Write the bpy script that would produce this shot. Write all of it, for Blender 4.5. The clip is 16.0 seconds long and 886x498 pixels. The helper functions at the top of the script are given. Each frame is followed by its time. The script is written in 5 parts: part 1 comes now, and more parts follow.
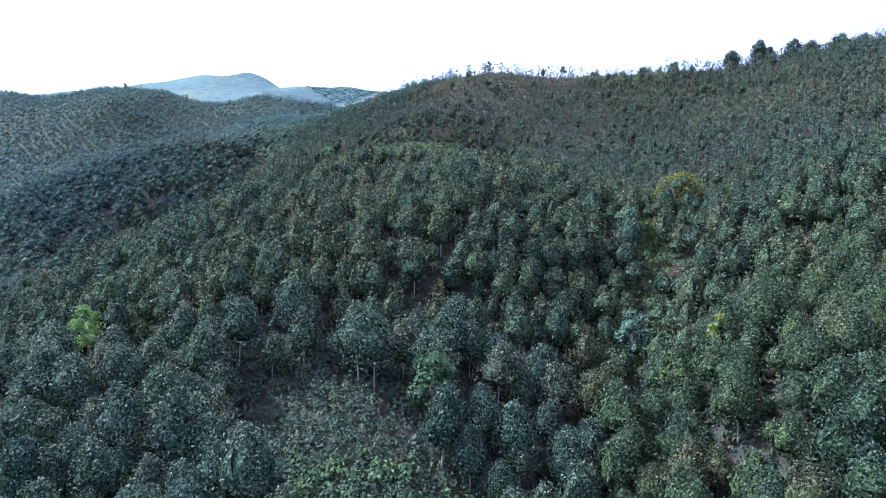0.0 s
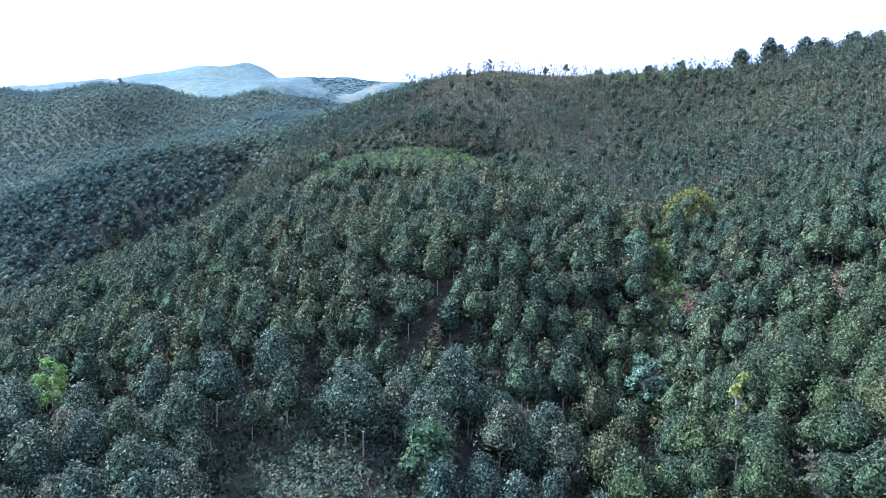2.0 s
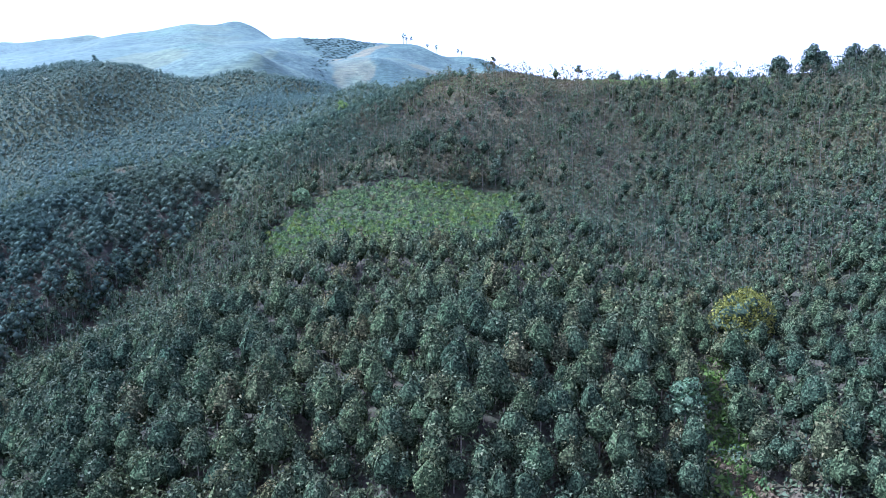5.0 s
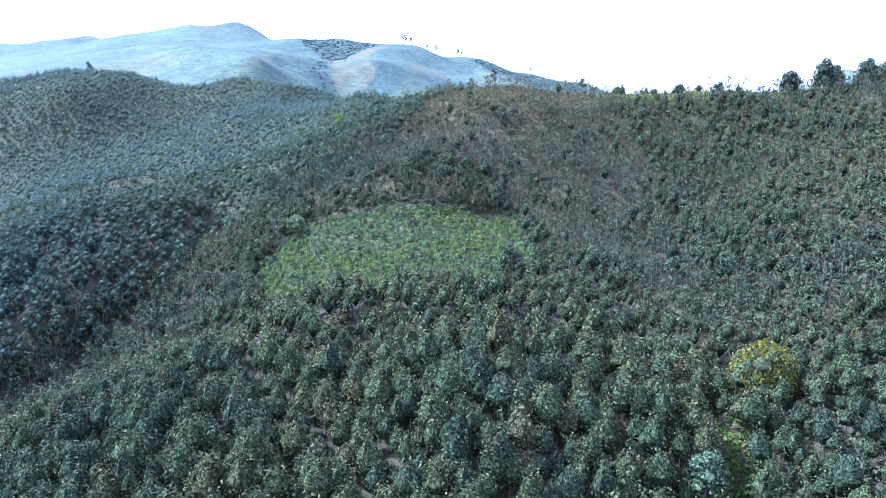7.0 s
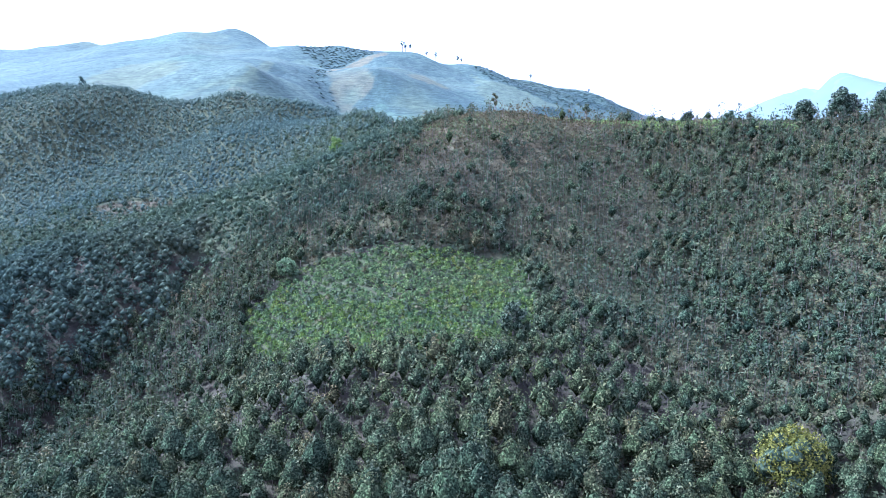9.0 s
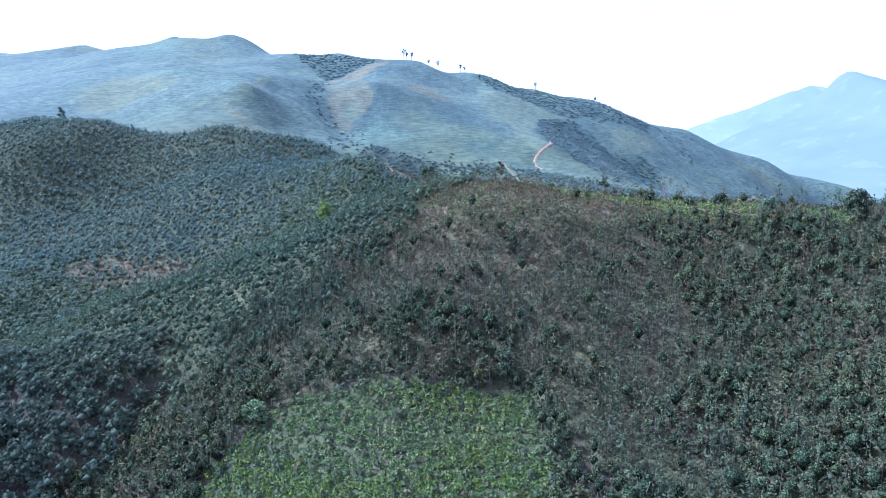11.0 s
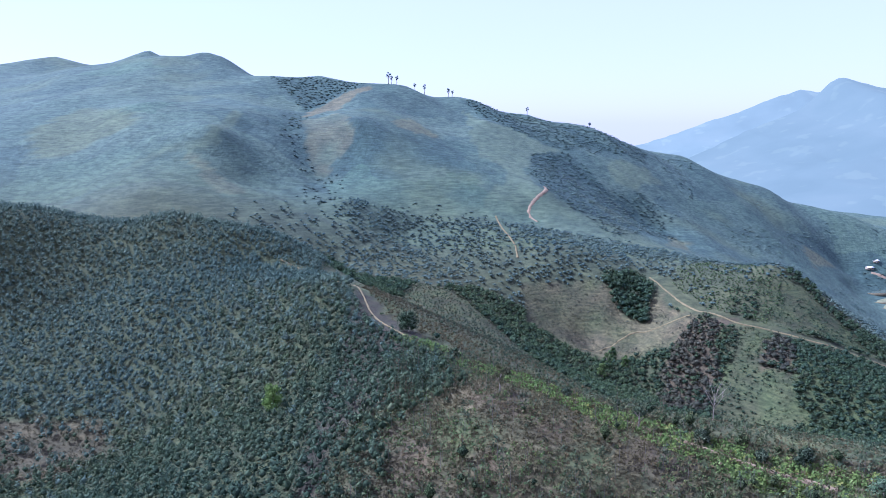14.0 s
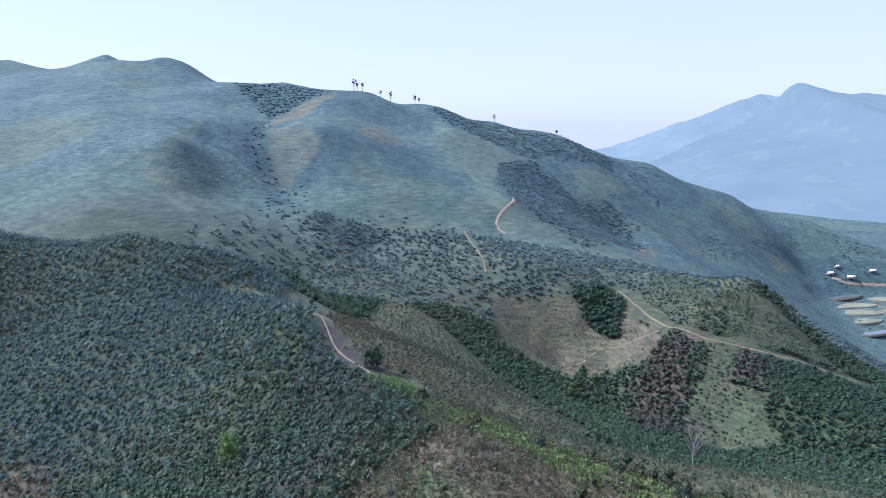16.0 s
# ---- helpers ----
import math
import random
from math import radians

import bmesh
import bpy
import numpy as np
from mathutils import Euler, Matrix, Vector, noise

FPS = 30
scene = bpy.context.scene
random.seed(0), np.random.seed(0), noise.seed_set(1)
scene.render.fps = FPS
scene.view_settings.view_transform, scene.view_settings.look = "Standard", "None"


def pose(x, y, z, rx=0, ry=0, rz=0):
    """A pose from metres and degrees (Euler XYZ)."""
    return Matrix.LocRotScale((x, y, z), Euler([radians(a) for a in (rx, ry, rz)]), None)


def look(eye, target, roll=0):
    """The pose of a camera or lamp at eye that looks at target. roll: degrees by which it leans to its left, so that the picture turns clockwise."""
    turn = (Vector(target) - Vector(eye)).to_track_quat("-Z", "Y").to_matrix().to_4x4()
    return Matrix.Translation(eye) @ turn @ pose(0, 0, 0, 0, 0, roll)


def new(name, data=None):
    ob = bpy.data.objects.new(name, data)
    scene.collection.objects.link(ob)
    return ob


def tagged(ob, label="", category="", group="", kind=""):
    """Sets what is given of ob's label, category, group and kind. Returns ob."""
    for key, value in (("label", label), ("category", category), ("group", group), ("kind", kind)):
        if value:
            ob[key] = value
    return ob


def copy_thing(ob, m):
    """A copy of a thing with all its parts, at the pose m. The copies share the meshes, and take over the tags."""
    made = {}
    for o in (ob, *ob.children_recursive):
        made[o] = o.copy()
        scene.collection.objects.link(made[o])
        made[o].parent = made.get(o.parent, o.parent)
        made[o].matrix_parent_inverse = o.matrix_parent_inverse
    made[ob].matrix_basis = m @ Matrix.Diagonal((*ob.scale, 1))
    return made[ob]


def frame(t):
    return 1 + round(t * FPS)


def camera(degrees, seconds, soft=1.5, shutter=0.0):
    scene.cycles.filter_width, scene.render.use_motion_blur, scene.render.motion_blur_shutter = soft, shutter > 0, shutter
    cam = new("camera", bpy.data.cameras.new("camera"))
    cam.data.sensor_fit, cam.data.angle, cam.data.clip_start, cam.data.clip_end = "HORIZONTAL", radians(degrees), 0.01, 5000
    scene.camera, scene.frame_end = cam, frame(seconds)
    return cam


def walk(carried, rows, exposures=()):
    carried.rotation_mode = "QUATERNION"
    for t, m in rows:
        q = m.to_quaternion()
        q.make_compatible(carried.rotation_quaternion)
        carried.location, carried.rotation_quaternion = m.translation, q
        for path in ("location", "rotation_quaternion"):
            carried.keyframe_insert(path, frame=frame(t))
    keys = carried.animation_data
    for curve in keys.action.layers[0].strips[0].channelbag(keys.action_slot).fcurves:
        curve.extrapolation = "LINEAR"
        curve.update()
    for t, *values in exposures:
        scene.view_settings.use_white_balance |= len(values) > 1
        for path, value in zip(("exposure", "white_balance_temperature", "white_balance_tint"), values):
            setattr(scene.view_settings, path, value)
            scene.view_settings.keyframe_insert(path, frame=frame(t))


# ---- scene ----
cam = camera(64.89, 16.0, soft=0.8)
PATH = [
    (0, 0.00, -0.00, 100.00, 85.59, 0.11, 0.19),
    (0.5, 0.22, 1.82, 101.37, 84.96, 0.15, 0.14),
    (1, 0.39, 3.67, 102.79, 84.60, 0.20, 0.06),
    (1.5, 0.50, 5.46, 104.22, 84.57, 0.20, 0.01),
    (2, 0.60, 7.26, 105.67, 84.56, 0.24, -0.04),
    (2.5, 0.64, 9.16, 107.13, 84.52, 0.23, -0.02),
    (3, 0.70, 13.64, 110.54, 84.49, 0.19, -0.04),
    (3.5, 0.67, 19.59, 115.39, 84.49, 0.15, -0.05),
    (4, 0.64, 25.72, 120.24, 83.01, 0.10, 0.02),
    (4.2, 0.56, 28.00, 122.02, 81.62, 0.02, 0.14),
    (6.5, 0.62, 39.66, 131.65, 80.34, 0.12, -0.12),
    (7, 0.74, 41.88, 133.26, 80.44, 0.12, -0.15),
    (7.5, 0.73, 44.05, 134.79, 80.57, 0.10, -0.13),
    (8, 0.70, 46.12, 136.36, 80.62, 0.11, -0.17),
    (8.2, 0.58, 47.04, 137.04, 80.63, 0.01, -0.16),
    (10.3, 1.95, 67.10, 154.02, 80.51, 0.35, -0.24),
    (10.5, 1.97, 70.74, 156.81, 80.42, 0.32, -0.19),
    (11, 2.19, 80.72, 164.21, 80.15, 0.36, -0.16),
    (11.5, 2.60, 91.33, 171.89, 79.85, 0.43, -0.18),
    (12, 2.68, 102.28, 179.82, 79.68, 0.46, -0.10),
    (12.5, 2.96, 113.62, 187.78, 79.60, 0.49, -0.09),
    (13, 3.24, 124.91, 195.91, 79.62, 0.53, -0.00),
    (13.5, 3.51, 135.25, 203.86, 79.75, 0.46, 0.05),
    (14, 3.57, 140.67, 207.45, 79.78, -0.65, 0.08),
    (14.5, 3.58, 143.66, 209.25, 79.84, -1.50, 0.12),
    (15, 3.65, 146.17, 211.04, 79.93, -2.32, 0.15),
    (15.5, 3.92, 148.61, 212.87, 79.93, -3.00, 0.16),
    (16, 4.17, 151.35, 214.71, 79.94, -3.33, 0.14),
]
walk(cam, [(t, pose(x, y, z, pitch, 0, yaw) @ pose(0, 0, 0, 0, 0, roll)) for t, x, y, z, pitch, yaw, roll in PATH], [(0.0, 2.06, 4650, 17), (1.0, 2.26, 4630, 17), (2.0, 2.31, 4610, 17), (3.0, 2.24, 4560, 17), (3.6, 2.08, 4550, 17), (4.0, 2.0, 4550, 17), (6.3, 2.47, 4620, 18), (7.0, 2.47, 4620, 18), (11.0, 1.9, 4580, 19), (13.5, 1.44, 4700, 22), (16.0, 1.3, 4830, 21)])

# ---- sky, sun, exposure ----
SUN_AZIMUTH, SUN_ELEVATION = radians(-72), radians(47)   # from +y, to the left ahead
world = bpy.data.worlds.new("hazy_sky")
scene.world = world
world.use_nodes = True
wn, wl = world.node_tree.nodes, world.node_tree.links
sky = wn.new("ShaderNodeTexSky")
sky.sky_type, sky.sun_disc = "NISHITA", False
sky.sun_elevation, sky.sun_rotation = SUN_ELEVATION, SUN_AZIMUTH
sky.altitude, sky.air_density, sky.dust_density, sky.ozone_density = 200, 1.0, 1.2, 0.8
veil = wn.new("ShaderNodeMix")   # a thin white overcast over the blue
veil.data_type = "RGBA"
veil.inputs[0].default_value, veil.inputs[7].default_value = 0.8, (3.2, 2.98, 3.65, 1)
wl.new(sky.outputs[0], veil.inputs[6])
wl.new(veil.outputs[2], wn["Background"].inputs[0])
wn["Background"].inputs[1].default_value = 0.11
sun_data = bpy.data.lights.new("sun", "SUN")
sun_data.energy, sun_data.angle, sun_data.color = 3.1, radians(5), (1.0, 0.96, 0.88)
sun = new("sun", sun_data)
sun_way = Vector((math.sin(SUN_AZIMUTH) * math.cos(SUN_ELEVATION), math.cos(SUN_AZIMUTH) * math.cos(SUN_ELEVATION), math.sin(SUN_ELEVATION)))
sun.matrix_world = look((0, 0, 400), Vector((0, 0, 400)) - sun_way)

# ---- materials ----


def material(name, rough=0.6, spec=0.5):
    m = bpy.data.materials.new(name)
    m.use_nodes = True
    b = m.node_tree.nodes["Principled BSDF"]
    b.inputs["Roughness"].default_value = rough
    b.inputs["Specular IOR Level"].default_value = spec
    return m, m.node_tree.nodes, m.node_tree.links, b


def ramp(nodes, links, value, stops):
    r = nodes.new("ShaderNodeValToRGB")
    while len(r.color_ramp.elements) < len(stops):
        r.color_ramp.elements.new(0.5)
    for e, (at, colour) in zip(r.color_ramp.elements, stops):
        e.position, e.color = at, (*colour, 1)
    links.new(value, r.inputs[0])
    return r.outputs[0]


def noise_tex(nodes, links, scale, detail=3.0, coords=None, rough=0.5):
    n = nodes.new("ShaderNodeTexNoise")
    n.inputs["Roughness"].default_value = rough
    n.inputs["Scale"].default_value, n.inputs["Detail"].default_value = scale, detail
    links.new(coords, n.inputs["Vector"])
    return n.outputs[0]


def mix(nodes, links, factor, a, b, blend="MIX"):
    n = nodes.new("ShaderNodeMix")
    n.data_type, n.blend_type = "RGBA", blend
    for value, socket in ((factor, n.inputs[0]), (a, n.inputs[6]), (b, n.inputs[7])):
        if isinstance(value, (int, float)):
            socket.default_value = value
        elif isinstance(value, tuple):
            socket.default_value = (*value, 1)
        else:
            links.new(value, socket)
    return n.outputs[2]


def plots(n, l, position, size=75.0):
    """Blocks of planting of different ages over the mountain, each with its own tone."""
    bend, at = n.new("ShaderNodeTexNoise"), n.new("ShaderNodeVectorMath")
    bend.inputs["Scale"].default_value, bend.inputs["Detail"].default_value = 0.018, 4.0
    l.new(position, bend.inputs["Vector"])
    at.operation = "MULTIPLY_ADD"
    l.new(bend.outputs["Color"], at.inputs[0])
    at.inputs[1].default_value = (90, 90, 0)
    l.new(position, at.inputs[2])
    cells, split = n.new("ShaderNodeTexVoronoi"), n.new("ShaderNodeSeparateColor")
    cells.voronoi_dimensions = "2D"
    cells.inputs["Scale"].default_value = 1 / size
    l.new(at.outputs[0], cells.inputs["Vector"])
    l.new(cells.outputs["Color"], split.inputs[0])
    return ramp(n, l, split.outputs[0], [(0.0, (0.82, 0.86, 0.90)), (0.35, (0.93, 0.95, 0.97)), (0.65, (1.04, 1.04, 1.0)), (0.82, (1.14, 1.08, 1.02)), (1.0, (1.06, 1.12, 1.0))])


def foliage(name, dark, mid, light, thin=0.25, gloss=(0.7, 0.06), calm=0.0):
    """Leaves: each leaf differs a little, each tree differs, and so do stands of trees; light also comes through them."""
    m, n, l, b = material(name, *gloss)
    geo, info, at = n.new("ShaderNodeNewGeometry"), n.new("ShaderNodeObjectInfo"), n.new("ShaderNodeAttribute")
    at.attribute_name = "tint"
    leaf = ramp(n, l, geo.outputs["Random Per Island"], [(0.0, dark), (0.55, mid), (1.0, light)])
    tone, frac = n.new("ShaderNodeMath"), n.new("ShaderNodeMath")
    tone.operation, frac.operation = "ADD", "FRACT"
    l.new(at.outputs["Fac"], tone.inputs[0])
    l.new(info.outputs["Random"], tone.inputs[1])
    l.new(tone.outputs[0], frac.inputs[0])
    tree = ramp(n, l, frac.outputs[0], [(0.0, (0.72, 0.78, 0.82)), (0.22, (0.90, 0.92, 0.94)), (0.45, (1.0, 1.0, 1.0)), (0.72, (1.12, 1.08, 0.92)), (0.86, (1.0, 1.05, 0.98)), (0.94, (1.24, 1.06, 0.96)), (1.0, (1.42, 1.06, 0.96))])
    if calm:
        tree = mix(n, l, calm, tree, (1.0, 1.0, 1.0))
    stand = ramp(n, l, noise_tex(n, l, 0.016, 3.0, geo.outputs["Position"]), [(0.35, (0.84, 0.90, 0.96)), (0.65, (1.14, 1.08, 1.0))])
    c = mix(n, l, 1.0, mix(n, l, 1.0, leaf, tree, "MULTIPLY"), stand, "MULTIPLY")
    l.new(c, b.inputs["Base Color"])
    through_leaf, both = n.new("ShaderNodeBsdfTranslucent"), n.new("ShaderNodeMixShader")
    l.new(c, through_leaf.inputs["Color"])
    both.inputs[0].default_value = thin
    l.new(b.outputs[0], both.inputs[1])
    l.new(through_leaf.outputs[0], both.inputs[2])
    l.new(both.outputs[0], n["Material Output"].inputs["Surface"])
    return m


def shaded_core(name, dark, mid, light, size=0.17):
    """The inner mass of a crown: small leaf cells, each its own tone, with deep relief; inner shade is put into its
    dark colour.
    """
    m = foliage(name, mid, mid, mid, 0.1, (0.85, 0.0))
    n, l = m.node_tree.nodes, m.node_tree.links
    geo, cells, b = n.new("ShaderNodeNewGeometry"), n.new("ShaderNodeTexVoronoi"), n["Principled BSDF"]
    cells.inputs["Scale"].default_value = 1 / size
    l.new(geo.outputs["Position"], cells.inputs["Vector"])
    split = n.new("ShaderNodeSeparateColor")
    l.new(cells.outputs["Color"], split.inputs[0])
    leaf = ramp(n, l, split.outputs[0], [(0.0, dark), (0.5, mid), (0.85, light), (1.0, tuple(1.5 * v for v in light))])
    for node in n:
        if node.bl_idname == "ShaderNodeValToRGB" and node.inputs[0].links and node.inputs[0].links[0].from_socket.name == "Random Per Island":
            for old in list(node.outputs[0].links):
                l.new(leaf, old.to_socket)
    bp = n.new("ShaderNodeBump")
    bp.inputs["Strength"].default_value, bp.inputs["Distance"].default_value = 1.0, size * 0.9
    l.new(split.outputs[1], bp.inputs["Height"])
    l.new(bp.outputs[0], b.inputs["Normal"])
    return m


def plain(name, a, b_colour, rough=0.85, scale=2.0, bump=0.3, spec=0.3):
    """A rough surface with grain and stains between two colours."""
    m, n, l, b = material(name, rough, spec)
    geo = n.new("ShaderNodeNewGeometry")
    fine = noise_tex(n, l, scale, 5.0, geo.outputs["Position"])
    broad = noise_tex(n, l, scale * 0.13, 2.0, geo.outputs["Position"])
    c = ramp(n, l, fine, [(0.3, a), (0.7, b_colour)])
    l.new(mix(n, l, 1.0, c, ramp(n, l, broad, [(0.3, (0.8, 0.8, 0.82)), (0.7, (1.15, 1.12, 1.08))]), "MULTIPLY"), b.inputs["Base Color"])
    bp = n.new("ShaderNodeBump")
    bp.inputs["Strength"].default_value, bp.inputs["Distance"].default_value = bump, 0.2
    l.new(fine, bp.inputs["Height"])
    l.new(bp.outputs[0], b.inputs["Normal"])
    return m


def ground_material():
    """Litter under the trees, with grass, bare earth and dry scrub where the cover attribute says so."""
    m, n, l, b = material("hill_ground", 0.9, 0.25)
    geo, at = n.new("ShaderNodeNewGeometry"), n.new("ShaderNodeAttribute")
    at.attribute_name = "cover"
    parts = n.new("ShaderNodeSeparateColor")
    l.new(at.outputs["Color"], parts.inputs[0])
    fine = noise_tex(n, l, 0.55, 8.0, geo.outputs["Position"], 0.66)
    broad = noise_tex(n, l, 0.07, 4.0, geo.outputs["Position"])
    litter = ramp(n, l, fine, [(0.25, (0.028, 0.028, 0.019)), (0.5, (0.054, 0.047, 0.033)), (0.75, (0.039, 0.051, 0.026))])
    earth = ramp(n, l, fine, [(0.32, (0.094, 0.072, 0.046)), (0.5, (0.168, 0.126, 0.078)), (0.7, (0.250, 0.188, 0.116))])
    grass = ramp(n, l, fine, [(0.25, (0.042, 0.072, 0.022)), (0.55, (0.084, 0.122, 0.042)), (0.8, (0.14, 0.155, 0.066))])
    scrub = ramp(n, l, fine, [(0.3, (0.046, 0.042, 0.026)), (0.5, (0.086, 0.069, 0.043)), (0.72, (0.126, 0.098, 0.062))])
    # Pale grass of the mountain fields; it also carries distance haze as colour.
    hazed_meadow = ramp(n, l, fine, [(0.32, (0.088, 0.122, 0.084)), (0.68, (0.138, 0.176, 0.118))])
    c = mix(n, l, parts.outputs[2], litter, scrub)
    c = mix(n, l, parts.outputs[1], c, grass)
    c = mix(n, l, at.outputs["Alpha"], c, hazed_meadow)
    trees = n.new("ShaderNodeAttribute")
    trees.attribute_name = "wood"
    stretch = n.new("ShaderNodeMapping")   # furrows and cattle tracks along the contours
    stretch.inputs["Scale"].default_value = (0.10, 0.10, 0.85)
    l.new(geo.outputs["Position"], stretch.inputs["Vector"])
    furrow = noise_tex(n, l, 1.0, 5.0, stretch.outputs[0], 0.6)
    leafy = noise_tex(n, l, 0.22, 6.0, geo.outputs["Position"], 0.62)
    cells, tops, crown_gap_shade = n.new("ShaderNodeTexVoronoi"), n.new("ShaderNodeMath"), n.new("ShaderNodeMath")
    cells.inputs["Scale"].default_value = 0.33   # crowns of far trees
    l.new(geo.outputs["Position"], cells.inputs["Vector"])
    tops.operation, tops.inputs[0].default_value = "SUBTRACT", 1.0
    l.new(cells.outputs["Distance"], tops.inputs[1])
    # Colour darkens towards each cell's edge: painted shade between far crowns.
    crown_gap_shade.operation, crown_gap_shade.inputs[1].default_value, crown_gap_shade.inputs[2].default_value = "MULTIPLY_ADD", 0.22, -0.11
    l.new(tops.outputs[0], crown_gap_shade.inputs[0])
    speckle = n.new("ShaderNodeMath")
    l.new(crown_gap_shade.outputs[0], speckle.inputs[0])
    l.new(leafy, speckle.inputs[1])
    # Wood tones keep a blue cast that stands for haze.
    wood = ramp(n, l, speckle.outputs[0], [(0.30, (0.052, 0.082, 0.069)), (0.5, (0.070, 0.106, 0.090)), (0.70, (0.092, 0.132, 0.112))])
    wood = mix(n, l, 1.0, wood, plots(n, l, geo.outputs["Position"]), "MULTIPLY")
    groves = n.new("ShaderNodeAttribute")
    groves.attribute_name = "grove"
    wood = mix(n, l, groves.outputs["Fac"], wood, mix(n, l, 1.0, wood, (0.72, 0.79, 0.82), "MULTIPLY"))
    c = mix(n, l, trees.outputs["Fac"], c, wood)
    c = mix(n, l, parts.outputs[0], c, earth)
    c = mix(n, l, 1.0, c, ramp(n, l, furrow, [(0.34, (0.68, 0.70, 0.72)), (0.5, (1.0, 1.0, 1.0)), (0.66, (1.28, 1.24, 1.2))]), "MULTIPLY")
    c = mix(n, l, 1.0, c, ramp(n, l, broad, [(0.3, (0.78, 0.80, 0.84)), (0.7, (1.2, 1.16, 1.08))]), "MULTIPLY")
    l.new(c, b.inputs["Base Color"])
    bp = n.new("ShaderNodeBump")
    bp.inputs["Strength"].default_value, bp.inputs["Distance"].default_value = 0.8, 0.8
    l.new(fine, bp.inputs["Height"])
    crowns = n.new("ShaderNodeBump")
    l.new(trees.outputs["Fac"], crowns.inputs["Strength"])
    crowns.inputs["Distance"].default_value = 0.4
    l.new(tops.outputs[0], crowns.inputs["Height"])
    l.new(bp.outputs[0], crowns.inputs["Normal"])
    l.new(crowns.outputs[0], b.inputs["Normal"])
    return m


GROUND = ground_material()
# Near leaf tones run wide: lit specks and dark gaps put into the colour.
LEAF_DARK = foliage("plantation_leaves", (0.014, 0.022, 0.013), (0.061, 0.085, 0.052), (0.212, 0.248, 0.168), gloss=(0.58, 0.08))
# Crown cores are darker than their leaves: shade inside the crown, held as colour.
CORE_SHADE_DARK = shaded_core("plantation_core_shade", (0.012, 0.018, 0.012), (0.032, 0.049, 0.030), (0.082, 0.114, 0.070))
LEAF_EAST = foliage("east_slope_leaves", (0.016, 0.025, 0.013), (0.056, 0.078, 0.042), (0.150, 0.184, 0.108), gloss=(0.62, 0.06))
CORE_SHADE_EAST = shaded_core("east_slope_core_shade", (0.012, 0.018, 0.009), (0.034, 0.050, 0.022), (0.078, 0.106, 0.046))
LEAF_KNOLL = foliage("knoll_leaves", (0.015, 0.021, 0.011), (0.057, 0.072, 0.037), (0.170, 0.186, 0.106), gloss=(0.6, 0.08))
CORE_SHADE_KNOLL = shaded_core("knoll_core_shade", (0.012, 0.018, 0.011), (0.034, 0.049, 0.028), (0.080, 0.108, 0.060))
LEAF_DEEP = foliage("spur_side_leaves", (0.044, 0.064, 0.047), (0.071, 0.098, 0.071), (0.108, 0.141, 0.102), gloss=(0.7, 0.03), calm=0.6)
LEAF_LIME = foliage("lime_leaves", (0.080, 0.135, 0.034), (0.150, 0.225, 0.056), (0.245, 0.315, 0.105))
LEAF_PALE = foliage("pale_leaves", (0.07, 0.12, 0.07), (0.13, 0.20, 0.12), (0.22, 0.28, 0.18))
LEAF_GOLD = foliage("golden_leaves", (0.060, 0.070, 0.016), (0.140, 0.148, 0.032), (0.250, 0.240, 0.060))
LEAF_YOUNG = foliage("young_leaves", (0.049, 0.066, 0.038), (0.071, 0.091, 0.054), (0.099, 0.121, 0.074), 0.12)
LEAF_DRY = foliage("withered_leaves", (0.062, 0.056, 0.032), (0.096, 0.086, 0.050), (0.136, 0.122, 0.074), calm=0.6)
LEAF_BARE_WOOD = foliage("withered_wood_leaves", (0.054, 0.056, 0.041), (0.077, 0.078, 0.058), (0.104, 0.105, 0.079), calm=0.7)
LEAF_RUST = foliage("rust_weeds", (0.080, 0.056, 0.036), (0.135, 0.098, 0.062), (0.190, 0.150, 0.092), calm=0.6)
# Farther hill leaves are lighter and bluer than the slope's, to imitate haze.
LEAF_HILL_HAZE = foliage("hill_leaves_haze", (0.080, 0.114, 0.090), (0.106, 0.149, 0.118), (0.140, 0.188, 0.152), 0.25, calm=0.6)
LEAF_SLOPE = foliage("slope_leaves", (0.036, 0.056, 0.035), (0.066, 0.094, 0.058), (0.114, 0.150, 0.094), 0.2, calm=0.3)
CORE_SHADE_SLOPE = shaded_core("slope_core_shade", (0.026, 0.040, 0.027), (0.048, 0.070, 0.046), (0.078, 0.106, 0.072), 0.34)
LEAF_SPUR = foliage("spur_leaves", (0.038, 0.062, 0.033), (0.062, 0.096, 0.050), (0.100, 0.138, 0.078), calm=0.4)
# Mountain leaves are paled and blued: distance haze put into their colour.
LEAF_FAR_HAZE = foliage("mountain_leaves_haze", (0.112, 0.156, 0.138), (0.126, 0.174, 0.154), (0.142, 0.192, 0.170), 0.3, calm=0.75)
LEAF_VERGE = foliage("verge_leaves", (0.052, 0.088, 0.020), (0.098, 0.150, 0.036), (0.160, 0.212, 0.060))
LEAF_RIDGE = foliage("ridge_weeds", (0.086, 0.138, 0.042), (0.138, 0.200, 0.066), (0.196, 0.262, 0.100))
LEAF_SHRUB = foliage("shrub_leaves", (0.050, 0.088, 0.036), (0.098, 0.150, 0.060), (0.166, 0.216, 0.096))
THIN_BARK = plain("grey_bark", (0.11, 0.095, 0.075), (0.22, 0.195, 0.16), 0.9, 6.0)
BARK = plain("pale_bark", (0.16, 0.13, 0.10), (0.34, 0.30, 0.25), 0.9, 6.0)
EARTH = plain("red_earth", (0.18, 0.125, 0.08), (0.33, 0.25, 0.17), 0.95, 0.8, 0.4)
